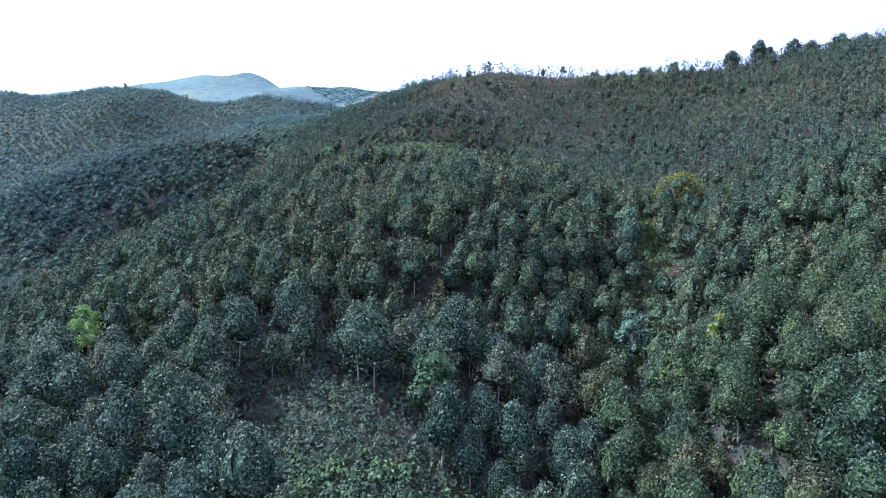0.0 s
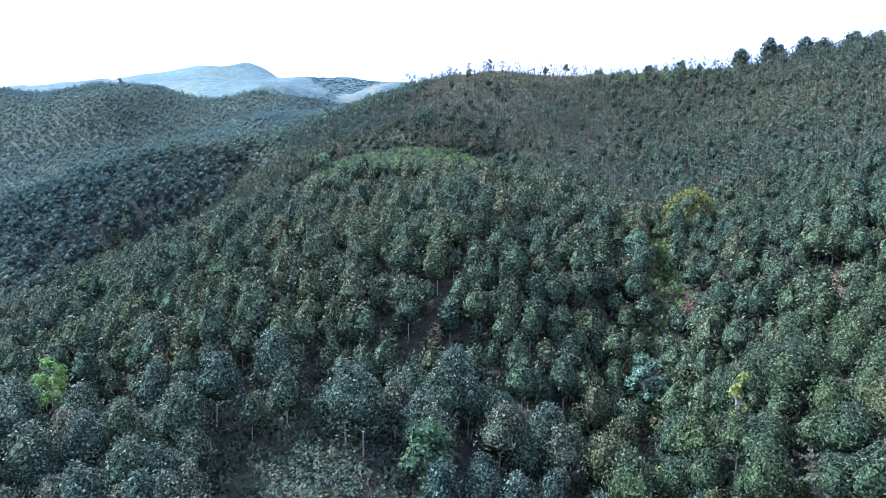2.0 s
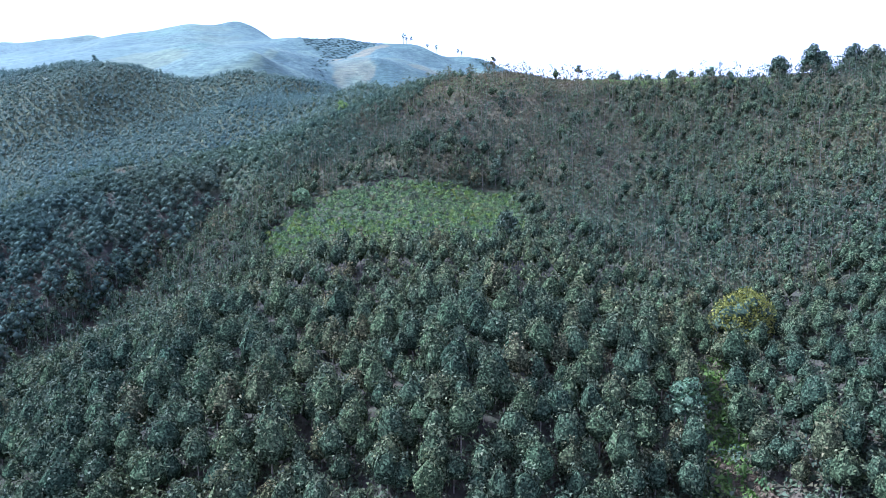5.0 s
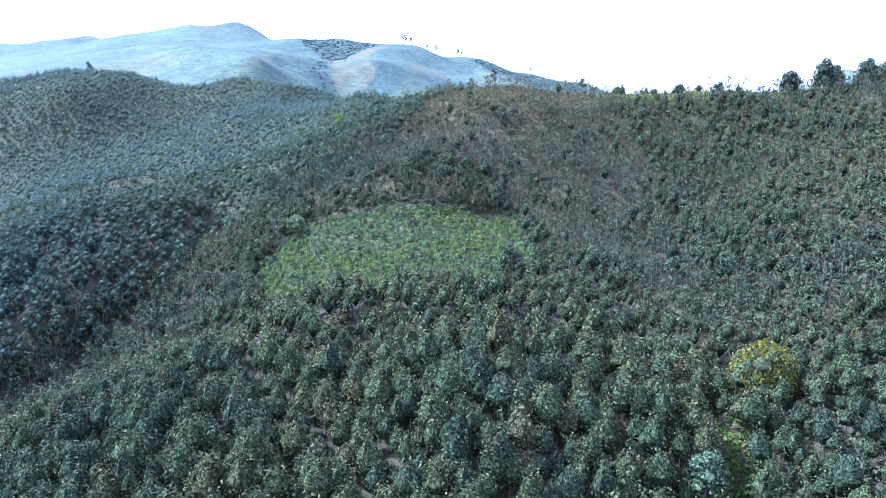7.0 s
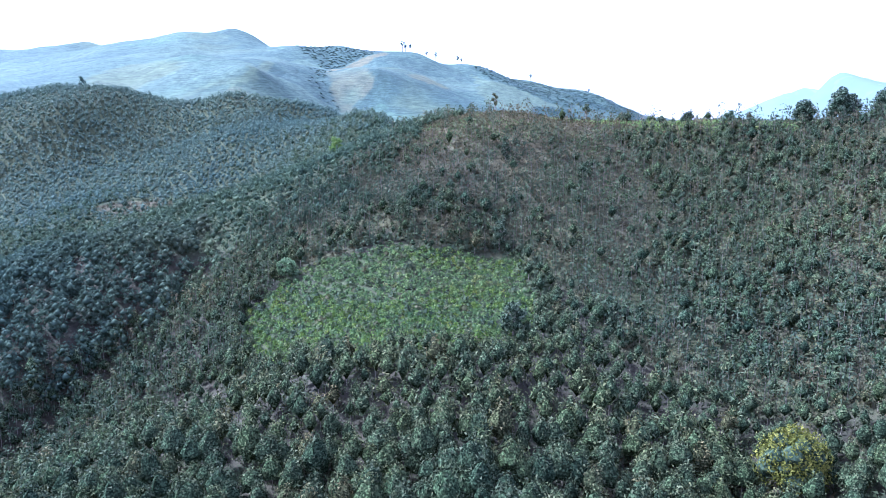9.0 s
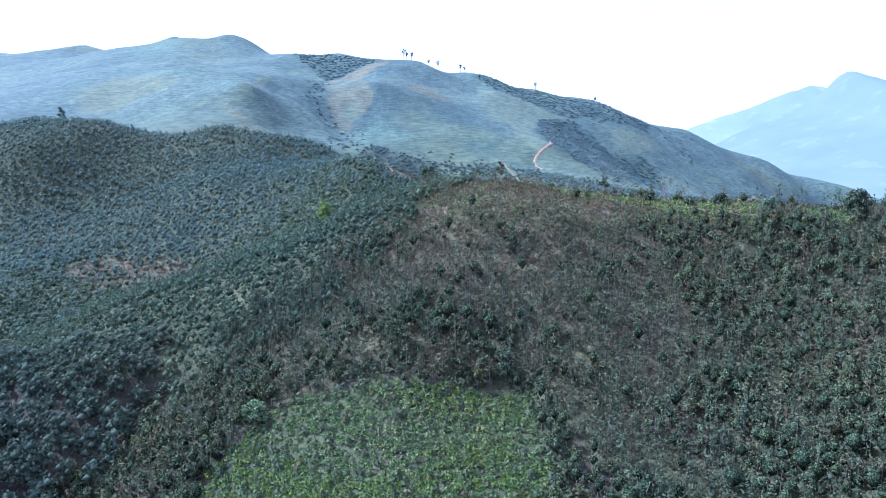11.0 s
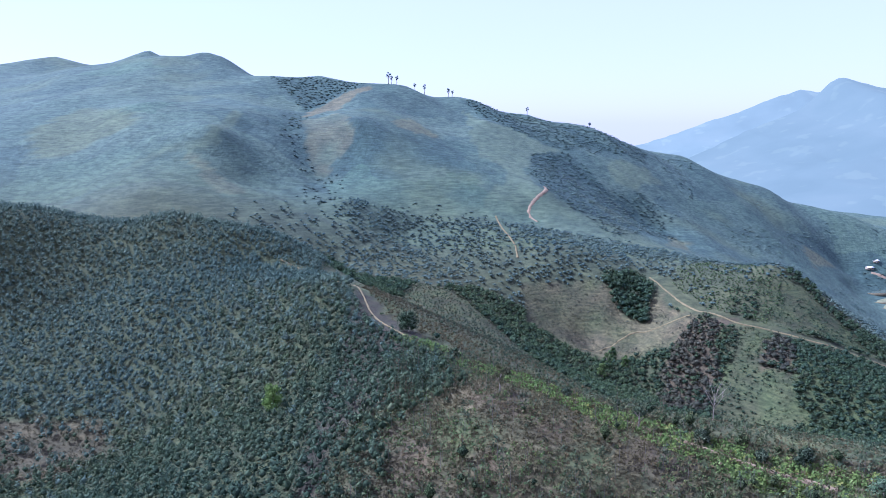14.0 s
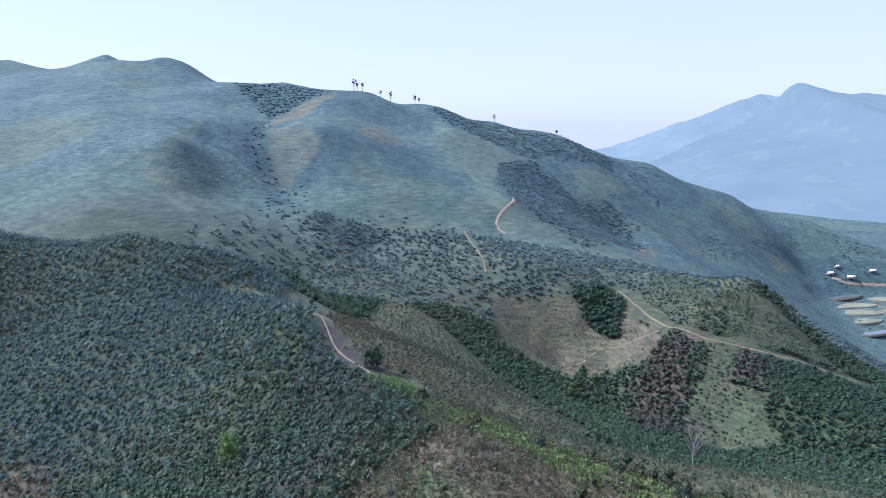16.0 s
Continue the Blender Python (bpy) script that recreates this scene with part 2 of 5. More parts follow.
PALE_EARTH = plain("trodden_earth", (0.130, 0.105, 0.053), (0.225, 0.182, 0.096), 0.95, 0.8, 0.4)

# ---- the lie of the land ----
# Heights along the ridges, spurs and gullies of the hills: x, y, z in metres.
LAND = dict(
    behind=[(0, -58, 47.4), (-120, -57, 37.4), (120, -58, 59.4), (0, 2, 58), (-90, 12, 48.5), (70, 1, 72), (-60, 42, 65.8), (60, 36, 81.5), (0, 41, 66.8), (-25, 53, 70.8), (110, 60, 102.6), (160, 0, 98)],
    gully=[(14, 52, 66.2), (17, 61, 69.6), (22, 76, 74.8), (26, 91, 79.9), (34, 113, 89.9), (40, 140, 95.6), (41, 165, 99.7), (42, 185, 104.1), (46, 206, 112)],
    knoll_front=[(7, 71, 76.1), (-9, 72, 80.1), (-18, 73, 78.7), (-22, 76, 81.3), (-41, 79, 78.9), (-53, 81, 76.5), (-19, 81, 85.5), (8, 81, 81.5), (-2, 86, 83.7), (-13, 93, 89), (-3, 69, 78), (-2, 93, 91.1), (-55, 96, 79.2), (19, 96, 87.2), (-41, 100, 86.3)],
    knoll_top=[(14, 99, 90.8), (-30, 106, 92.6), (6, 109, 96.8), (20, 113, 93.9), (-8, 117, 96.1), (-2, 121, 99.3), (25, 121, 96.3), (-28, 121, 96.3), (17, 133, 98.8), (5, 133, 100.8), (-21, 134, 98.9), (-53, 135, 90.4), (-12, 135, 99.9), (-72, 138, 82), (-43, 138, 95), (-61, 139, 88)],
    clearing=[(-17, 150, 104.5), (21, 156, 102.8), (13, 168, 105.3), (-36, 159, 95.9), (-10, 185, 108.1), (-34, 203, 108.9), (14, 214, 112.8), (-48, 206, 106), (-60, 185, 93.1)],
    east_slope=[(29, 60, 79.6), (27, 71, 81.1), (37, 66, 84.9), (40, 82, 88), (46, 81, 91.5), (35, 87, 86.3), (46, 104, 96.5), (62, 112, 102.9), (48, 123, 96.9), (61, 152, 103.6), (53, 165, 101.2), (76, 169, 112.4), (75, 192, 118.4), (95, 203, 126.9), (62, 207, 116.6), (55, 211, 117.2), (100, 150, 114.5)],
    brow=[(42, 222, 121.7), (74, 209, 120.6), (78, 230, 129.6), (57, 234, 128.2), (89, 241, 139.5), (75, 249, 139.4), (26, 224, 121.3), (18, 246, 132.8), (30, 247, 132.8), (3, 216, 117), (-8, 225, 121.8)],
    summit=[(106, 239, 143.5), (81, 248, 141.4), (73, 259, 142.9), (53, 263, 143), (46, 273, 144), (19, 259, 141.4), (11, 269, 143.8), (18, 289, 147.7), (0, 259, 136.3), (-9, 305, 143.4), (9, 306, 146.4), (-6, 349, 143.3), (-25, 344, 140), (-23, 371, 145.2), (140, 230, 148.1), (190, 213, 153.3)],
    west_slope=[(-52, 238, 117.4), (-24, 253, 128.1), (-46, 257, 125.2), (-84, 265, 117.6), (-65, 252, 118), (-11, 270, 138.8), (-22, 246, 124.3), (-39, 310, 131.5), (-37, 333, 134.5), (-91, 336, 108.7), (-148, 337, 108.7), (-116, 372, 119.2)],
    west_hill=[(-171, 405, 124.7), (-50, 376, 141.4), (-139, 427, 135.7), (-205, 433, 155.9), (-57, 437, 146.1), (-80, 442, 147.3), (-110, 449, 153.6), (-174, 449, 151.6), (-301, 478, 166.9), (-230, 478, 167.9), (-140, 539, 131.5), (-70, 509, 130.2), (-250, 539, 128.5), (-213, 399, 121.4), (-184, 467, 165.7), (-122, 469, 164.1), (-87, 461, 158.8), (-37, 387, 149.8), (-101, 407, 141.4), (-142, 448, 148.9), (-138, 397, 125.5), (-91, 362, 120.2), (-46, 354, 138.6), (-200, 412, 133.7), (-68, 462, 154.4)],
    dark_spur=[(-90, 235, 112.5), (-102, 225, 108.5), (-116, 220, 102), (-132, 214, 94), (-112, 248, 104), (-78, 208, 105.1), (-109, 195, 99.5), (-101, 175, 88.6), (-72, 179, 87.8), (-75, 156, 79.8), (-120, 151, 72.6), (-150, 191, 78.3), (-130, 255, 95.1), (-190, 291, 82.7), (-260, 252, 51), (-300, 351, 75.3), (-130, 92, 56), (-82, 190, 98.6), (-89, 187, 96.5), (-71, 206, 105.2), (-85, 211, 106.6), (-78, 223, 113.4), (-98, 187, 95.6), (-70, 235, 114.5), (-83, 180, 93)],
    far_side=[(11, 343, 139), (33, 356, 124.6), (44, 366, 122), (31, 424, 114.5), (65, 369, 110.1), (80, 334, 118.6), (126, 352, 96.4), (190, 441, 69.2), (211, 454, 77.8), (158, 459, 65), (114, 497, 64.6), (57, 527, 86), (12, 546, 107.8), (180, 330, 106.4), (240, 402, 72.5), (-20, 480, 120.9), (170, 279, 130.2)],
    road_spur=[(180, 466, 78.3), (159, 492, 76.5), (185, 500, 87.8), (134, 512, 76.3), (248, 525, 77.9), (161, 541, 94.6), (122, 549, 72.9), (243, 554, 92.2), (152, 569, 88.8), (99, 570, 72.8), (83, 588, 89.6), (115, 591, 95.8), (237, 595, 113), (152, 609, 100.5), (62, 619, 111), (129, 624, 111.2), (94, 628, 118.4), (300, 562, 64.5), (330, 642, 58)],
    mountain_foot=[(-141, 686, 160), (-181, 731, 204), (229, 893, 99), (180, 760, 113), (-330, 599, 138.2), (-60, 590, 117.7), (320, 803, 55)],
    mountain=[(42, 994, 203), (63, 998, 209), (341, 1026, 123), (-61, 1024, 237), (-139, 1029, 232), (283, 1068, 163), (532, 1082, 57), (-34, 1094, 254), (22, 1105, 241), (128, 1126, 223), (236, 1147, 195), (366, 1159, 157), (498, 1161, 112), (561, 1170, 90), (610, 1152, 79), (650, 1150, 66), (-345, 1247, 317), (-500, 1418, 335), (-470, 1440, 316), (-690, 1605, 314), (-235, 1174, 274), (-154, 1114, 267), (-426, 1342, 312), (-621, 1492, 297), (-600, 1390, 292), (-462, 1395, 305), (-400, 995, 244), (-560, 1095, 238), (-85, 1297, 207), (300, 1351, 99), (-300, 1495, 255), (-773, 1591, 337), (-700, 897, 189), (720, 1135, 41), (600, 1304, 27)],
    valley=[(430, 765, -7), (520, 866, -24), (620, 966, -20), (760, 1006, -18), (560, 1055, 13), (900, 1306, -22), (420, 565, 4.5), (600, 606, -35.7), (350, 423, 38.4), (600, 305, -6.8), (1000, 706, -31), (1300, 1605, -28), (800, 1805, -28), (1500, 2305, -30), (600, 2405, -25)],
    far_range=[(1137, 2704, -20), (1466, 2704, -20), (1747, 2704, -20), (3300, 3306, -30), (1800, 3506, -30), (800, 3606, -30), (0, 3004, -10), (-1500, 2993, 331), (-3000, 2493, 309), (-2000, 800, 115), (-1200, 302, 53.1), (-3500, -500, 78.2), (0, -1495, -45), (3500, -500, 78.2), (2500, 1203, 52), (0, 4405, -40), (-3500, 4391, 392), (3800, 4405, -40), (0, -3794, -126), (-3500, -3794, -126), (3500, -3794, -126)],
    mountain_ribs=[(-186, 817, 218.2), (-177, 697, 180), (-205, 699, 181), (-175, 675, 174), (-188, 615, 163), (-260, 696, 171.1), (-318, 768, 193.4), (-275, 838, 231.6), (-255, 1239, 277.3), (-96, 850, 204.5), (-131, 845, 207.1), (-146, 977, 214.5), (-75, 840, 204.3), (-20, 925, 208.1), (-106, 790, 180.4), (-90, 748, 163.3), (-67, 670, 153.9), (-57, 640, 139.7), (-19, 663, 124.1), (-125, 650, 157.3), (-2, 755, 163), (96, 755, 150.6), (84, 727, 130.1), (113, 927, 171.3), (148, 678, 111.4), (224, 945, 131.6), (295, 930, 96), (405, 1000, 77.6), (43, 1040, 214.7), (-86, 1085, 255.2), (38, 676, 130.4)],
)
KNOTS = np.array([p for line in LAND.values() for p in line], float)


def spread(d2):
    return np.sqrt(d2 + 36.0)


def solve_land():
    n = len(KNOTS)
    d2 = ((KNOTS[:, None, :2] - KNOTS[None, :, :2]) ** 2).sum(-1)
    a = np.zeros((n + 1, n + 1))
    a[:n, :n] = spread(d2) - 0.5 * np.eye(n)
    a[:n, n] = a[n, :n] = 1
    return np.linalg.solve(a, np.r_[KNOTS[:, 2], 0])


LAND_WEIGHTS = solve_land()


def lattice(ix, iy, seed):
    h = (ix * 374761393 + iy * 668265263 + seed * 974634777) & 0x7FFFFFFF
    h = ((h ^ (h >> 13)) * 1274126177) & 0x7FFFFFFF
    return ((h ^ (h >> 16)) & 0xFFFF) / 65535.0


def waves(x, y, size, seed=0):
    """Smooth random values from 0 to 1 at that size in metres."""
    u, v = np.asarray(x, float) / size, np.asarray(y, float) / size
    i, j = np.floor(u).astype(np.int64), np.floor(v).astype(np.int64)
    a, b = u - i, v - j
    a, b = a * a * (3 - 2 * a), b * b * (3 - 2 * b)
    top = lattice(i, j, seed) * (1 - a) + lattice(i + 1, j, seed) * a
    low = lattice(i, j + 1, seed) * (1 - a) + lattice(i + 1, j + 1, seed) * a
    return top * (1 - b) + low * b


def from_line(line, x, y):
    """How far places lie from a line in the plan, and on which side (positive: to its left)."""
    x, y = np.asarray(x, float), np.asarray(y, float)
    best, side = np.full(x.shape, 1e9), np.zeros(x.shape)
    for (x0, y0), (x1, y1) in zip(line, line[1:]):
        dx, dy = x1 - x0, y1 - y0
        k = np.clip(((x - x0) * dx + (y - y0) * dy) / (dx * dx + dy * dy), 0, 1)
        d = np.hypot(x - x0 - k * dx, y - y0 - k * dy)
        side = np.where(d < best, dx * (y - y0) - dy * (x - x0), side)
        best = np.minimum(best, d)
    return best, side


# ribs that stand out of the mountain side and gullies cut into it
RIBS = [[(-200, 860), (-190, 760), (-186, 723), (-205, 705), (-230, 686), (-250, 665)], [(-186, 723), (-171, 691), (-152, 680), (-133, 673), (-118, 655)], [(-205, 925), (-171, 879), (-145, 845)]]
NOTCH = [[(-60, 216), (-61, 208), (-63, 202), (-67, 194), (-73, 186), (-80, 172)]]
CUTS = [[(-135, 886), (-130, 829), (-111, 774), (-97, 748), (-84, 703), (-70, 653)], [(-172, 780), (-150, 735), (-125, 700), (-105, 664)]]


def height(x, y):
    x, y = np.asarray(x, float), np.asarray(y, float)
    flat_x, flat_y, out = x.ravel(), y.ravel(), []
    for k in range(0, len(flat_x), 20000):
        d2 = (flat_x[k : k + 20000, None] - KNOTS[:, 0]) ** 2 + (flat_y[k : k + 20000, None] - KNOTS[:, 1]) ** 2
        out.append(spread(d2) @ LAND_WEIGHTS[:-1] + LAND_WEIGHTS[-1])
    z = np.concatenate(out).reshape(x.shape)
    far = np.clip((y - 520) / 400, 0, 1)
    z = z + (waves(x, y, 9, 1) - 0.5) * 0.7 + (waves(x, y, 26, 2) - 0.5) * 1.2
    for lines, lift, wide in ((RIBS, 1.2, 30), (CUTS, -5.0, 27), (NOTCH, -5.0, 8)):
        for line in lines:
            z = z + lift * np.exp(-((from_line(line, x, y)[0] / wide) ** 2))
    torn = np.exp(-(((x - 108) / 34) ** 2 + ((y - 568) / 26) ** 2) ** 2)   # rills down the bare slope
    z = z + torn * ((waves(x * 1.6, y * 0.5, 9, 13) - 0.5) * 3.0 + (waves(x * 1.4, y * 0.6, 16, 14) - 0.5) * 4.0)
    level = np.clip(1.7 - 1.3 * (((x - 650) / 125) ** 2 + ((y - 965) / 78) ** 2), 0, 1)   # the paddy floor of the valley
    far = far * (1 - level)
    z = z + level * (-13 + 0.05 * (y - 965) - z)
    return z + far * ((waves(x + 0.35 * y, y * 0.45, 55, 3) - 0.5) * 12 + (waves(x, y * 0.5, 140, 4) - 0.5) * 10) * np.clip((z + 50) / 60, 0, 1)


# ---- what grows where ----
CLEARING = [(-26, 211), (18, 212), (20, 190), (18, 171), (3, 161), (-12, 158), (-33, 171), (-42, 194), (-34, 208)]
FRONT_GAP = [(-25, 74), (-9, 73), (-4, 68), (3, 61), (5, 50), (4, 42), (-9, 42), (-12, 52), (-15, 60), (-18, 66)]
BROWN_SLOPE = [(-48, 214), (20, 214), (30, 180), (48, 150), (70, 138), (150, 135), (170, 250), (80, 262), (32, 300), (16, 328), (2, 342), (-8, 322), (-13, 290), (-24, 262), (-48, 240)]
FLANK = [(-92, 172), (-72, 198), (-64, 210), (-44, 216), (-34, 212), (-40, 200), (-42, 190), (-34, 178), (-48, 166), (-70, 158)]   # thin growth between the knoll and the spur
EARTH_CUT = [(31, 111), (34, 109), (36, 102), (39, 97), (44, 91), (50, 86), (57, 83), (56, 80), (47, 83), (42, 87), (37, 93), (33, 99), (31, 104)]
BANK_FOOT = [(27, 98), (27, 86), (31, 83), (37, 84), (36, 93)]
SCAR = [(60, 594), (97, 602), (127, 598), (123, 578), (137, 566), (150, 594), (163, 545), (139, 526), (99, 532), (80, 544), (60, 560)]
STRIP_FIELD = [(177, 524), (199, 514), (178, 497), (188, 474), (176, 444), (146, 442), (141, 463), (160, 497)]
SPUR_FIELD = [(216, 584), (243, 578), (258, 522), (203, 524), (188, 530)]
HIGH_FIELD = [(41, 1055), (70, 1006), (116, 989), (155, 975), (113, 939), (93, 835), (96, 756), (107, 758), (139, 742), (147, 687), (145, 664), (112, 658), (95, 714), (81, 731), (48, 720), (43, 742), (66, 760), (73, 824), (46, 846), (46, 944)]
SMALL_FIELD = [(-23, 743), (-14, 768), (9, 786), (14, 755), (-6, 738)]
WOOD_BLOCK = [(118, 606), (121, 580), (137, 564), (150, 596), (146, 612)]
PURPLE_WOOD = [(140, 466), (154, 496), (164, 520), (178, 530), (151, 537), (136, 518), (120, 486), (118, 464)]
PURPLE_PATCH = [(182, 509), (203, 514), (188, 478), (174, 488)]
LANDSLIP = [(-127, 867), (-106, 880), (-83, 858), (-71, 822), (-86, 786), (-92, 756), (-104, 759), (-125, 810), (-127, 835)]
RED_STRIP = [(-85, 1075), (-99, 1052), (-117, 1028), (-144, 983), (-134, 890), (-118, 920), (-102, 1015), (-75, 1070)]
RIB_FIELD = [(-195, 707), (-181, 690), (-170, 680), (-131, 646), (-145, 629), (-173, 668), (-186, 683)]
LEFT_BARE = [(-373, 803), (-367, 897), (-284, 812), (-258, 772), (-291, 757), (-298, 741), (-337, 737)]
BROWN_PATCH = [(-46, 885), (-24, 941), (-8, 908), (7, 887), (-16, 859), (-36, 865)]
FOOT_BARE = [(488, 1041), (515, 1031), (559, 1063), (467, 971)]
MOUND_BARE = [(254, 870), (275, 862), (231, 756), (205, 735)]
GREEN_LOBE = [(217, 1003), (267, 1029), (282, 1003), (229, 942), (205, 953)]
PLATEAU_WOOD = [(-220, 1110), (-126, 1103), (-86, 1095), (-109, 1044), (-140, 997), (-151, 983), (-171, 1023), (-195, 1055)]
BASIN_WOOD = [(-188, 863), (-163, 865), (-136, 903), (-129, 832), (-136, 814), (-152, 818), (-173, 839)]
# Strip down the rib's shaded side: woods and painted shade in one dark tone.
RIB_SHADE_WOOD = [(-178, 688), (-170, 686), (-131, 662), (-116, 632), (-107, 665), (-131, 720), (-164, 779), (-182, 843), (-181, 790), (-172, 709)]
MID_WOOD = [(-90, 1040), (-57, 959), (-17, 907), (37, 883), (39, 806), (16, 756), (-18, 745), (-34, 774), (-52, 751), (-79, 777), (-73, 814), (-72, 862)]
LOBE_WOOD = [(43, 832), (74, 836), (69, 780), (51, 752), (31, 741), (22, 770)]
CREST_WOOD = [(38, 1085), (77, 1115), (99, 1115), (144, 1115), (202, 1105), (250, 1110), (300, 1110), (270, 1039), (190, 1014), (156, 981), (102, 987), (65, 1035)]
BIG_WOOD = [(113, 939), (155, 975), (180, 962), (191, 922), (244, 946), (252, 905), (269, 860), (156, 711), (139, 742), (107, 761), (95, 824)]
MOUNTAIN_WOODS = [PLATEAU_WOOD, BASIN_WOOD, RIB_SHADE_WOOD, MID_WOOD, LOBE_WOOD, CREST_WOOD, BIG_WOOD]
RIB_TOP_LIT = [(-186, 820), (-178, 716), (-188, 706), (-212, 709), (-226, 690), (-235, 660), (-249, 630)]
WEST_BARE = [(-150, 348), (-138, 352), (-122, 354), (-104, 352), (-95, 342), (-104, 326), (-122, 324), (-136, 326)]
VALLEY_FLAT = [(470, 800), (560, 840), (720, 880), (980, 1000), (1100, 900), (800, 640), (600, 620), (520, 700)]
ROAD = [(152, 612), (155, 603), (159, 587), (163, 567), (164, 545), (178, 529), (195, 520), (214, 514), (233, 514), (262, 512)]
LIGHT_SCRUB = [(172, 625), (205, 630), (232, 585), (215, 545), (195, 530), (170, 545), (166, 590)]
LEE_OLIVE = [(-30, 436), (-6, 556), (26, 545), (42, 505), (58, 455), (74, 405), (60, 362), (36, 336), (14, 344), (-4, 352), (-16, 374)]
DIRT = [(34, 350), (50, 368), (84, 372), (97, 325), (72, 282), (46, 300)]
TRAIL = [(-70, 440), (-42, 428), (-30, 413), (-23, 387), (-18, 368), (-12, 357), (-5, 346), (4, 336), (13, 316), (24, 301), (34, 291), (44, 281), (51, 275), (58, 268), (66, 261), (78, 254), (95, 247)]


def inside(poly, x, y, rough=0.0, size=6.0):
    x, y = np.asarray(x, float), np.asarray(y, float)
    if rough:
        x, y = x + (waves(x, y, size, 11) - 0.5) * rough, y + (waves(x, y, size, 12) - 0.5) * rough
    odd = np.zeros(x.shape, bool)
    for (x0, y0), (x1, y1) in zip(poly, poly[1:] + poly[:1]):
        if y0 != y1:
            odd ^= ((y0 > y) != (y1 > y)) & (x < (x1 - x0) * (y - y0) / (y1 - y0) + x0)
    return odd


GULLY = [p[:2] for p in LAND["gully"]]
MOUNTAIN_FIELDS = [HIGH_FIELD, SMALL_FIELD, RIB_FIELD, GREEN_LOBE]


def wooded(x, y):
    """How closely trees stand on the mountain, 0 to 1."""
    stand = waves(x + 0.3 * y, y * 0.6, 110, 52) * 0.65 + waves(x, y, 35, 53) * 0.35
    return np.clip((stand - 0.22) * 6, 0, 1)


def grove(x, y):
    """Where closed woods stand on the mountain, 0 to 1."""
    stand = np.clip((waves(x, y, 75, 55) * 0.65 + waves(x, y, 24, 56) * 0.35 - 0.5) * 5, 0, 0.6)
    for poly in MOUNTAIN_WOODS:
        stand[inside(poly, x, y, 10, 14)] = 1.0
    for poly in MOUNTAIN_FIELDS:
        stand[inside(poly, x, y, 12, 20)] = 0.0
    return stand


def covers(x, y):
    """Bare earth, grass, dry scrub and pale far grass with haze in its colour at a place, each 0 to 1."""
    earth, grass, scrub = np.zeros(x.shape), np.zeros(x.shape), np.zeros(x.shape)
    patchy = waves(x, y, 7, 21)
    grass[inside(CLEARING, x, y, 5)] = (0.1 + 0.45 * patchy)[inside(CLEARING, x, y, 5)]
    grass[inside(FRONT_GAP, x, y, 5)] = 0.2
    brown = inside(BROWN_SLOPE, x, y, 10)
    burnt = np.exp(-(((x - 12) / 55) ** 2 + ((y - 262) / 40) ** 2))
    scrub[brown] = (0.35 + 0.6 * burnt)[brown]
    grass[brown] = (0.6 * (1 - 0.6 * burnt) * patchy)[brown]
    earth[brown] = np.clip((patchy - 0.62) * 1.2, 0, 0.4)[brown]
    top = brown & (y > 266 - 0.2 * x)
    grass[top] = np.clip(patchy * 1.2 - 0.3, 0, 0.6)[top]
    earth[top] = np.clip(0.9 * waves(x, y, 11, 28) - 0.3, 0, 0.42)[top]
    d, side = from_line(TRAIL, x, y)
    verge = (d < 4) & (y < 345)
    grass[verge], earth[verge] = 0.95, 0.0
    scrub[(d > 7) & (d < 60) & (side > 0) & (x > 0) & (y > 262) & (y < 440)] = 0.7
    lee = (side > 0) & (d > 5) & (d < 34) & (x > 0) & (y > 262) & (y < 440)
    grass[lee] = 0.5
    earth[lee] = np.clip(0.55 * patchy + 0.3 * waves(x, y, 19, 27) - 0.4, 0, 0.2)[lee]
    hill_side = (x < -24) & (y > 225) & (y < 520) & (scrub == 0)
    grass[hill_side] = 0.35
    shade_side = (side > 0) & (d >= 34) & (x > 0) & (y > 262) & (y < 500)
    scrub[shade_side], grass[shade_side] = 0.35, 0.55
    olive = inside(LEE_OLIVE, x, y, 10, 14)
    scrub[olive], grass[olive], earth[olive] = 0.55, (0.2 + 0.4 * patchy)[olive], 0.0
    dirt = inside(DIRT, x, y, 10, 12) & (d > 6)
    earth[dirt], grass[dirt] = (0.25 * patchy)[dirt], 0.25
    near_gully, _ = from_line(GULLY, x, y)
    grass[(near_gully < 2.5) & (y > 95) & (y < 128)] = 0.7
    earth[inside(EARTH_CUT, x, y, 4)] = 0.5
    torn = inside(SCAR, x, y, 6, 12)
    earth[torn] = np.clip(0.8 * waves(x, y, 7, 25) + 0.35 * waves(x, y, 22, 26) - 0.42, 0.0, 0.25)[torn] * np.where(x > 122, 1.0, 0.5)[torn]
    scrub[torn], grass[torn] = 0.8, (0.1 + 0.35 * waves(x, y, 12, 24))[torn]
    for poly in (STRIP_FIELD, SPUR_FIELD):
        scrub[inside(poly, x, y, 8, 14)] = 0.3
        grass[inside(poly, x, y, 8, 14)] = (0.2 + 0.4 * patchy)[inside(poly, x, y, 8, 14)]
    for poly in MOUNTAIN_FIELDS:
        grass[inside(poly, x, y, 12, 20)] = 0.5
    scrub[inside(WEST_BARE, x, y, 8)], grass[inside(WEST_BARE, x, y, 8)] = 0.8, 0.1
    far = (y > 480) & (scrub == 0) & (grass == 0) & (earth == 0)
    grown = wooded(x, y)
    grass[far] = np.where(y < 640, 0.3, 0.55)[far]
    scrub[far] = np.where(y < 640, 0.2, 0.6)[far]
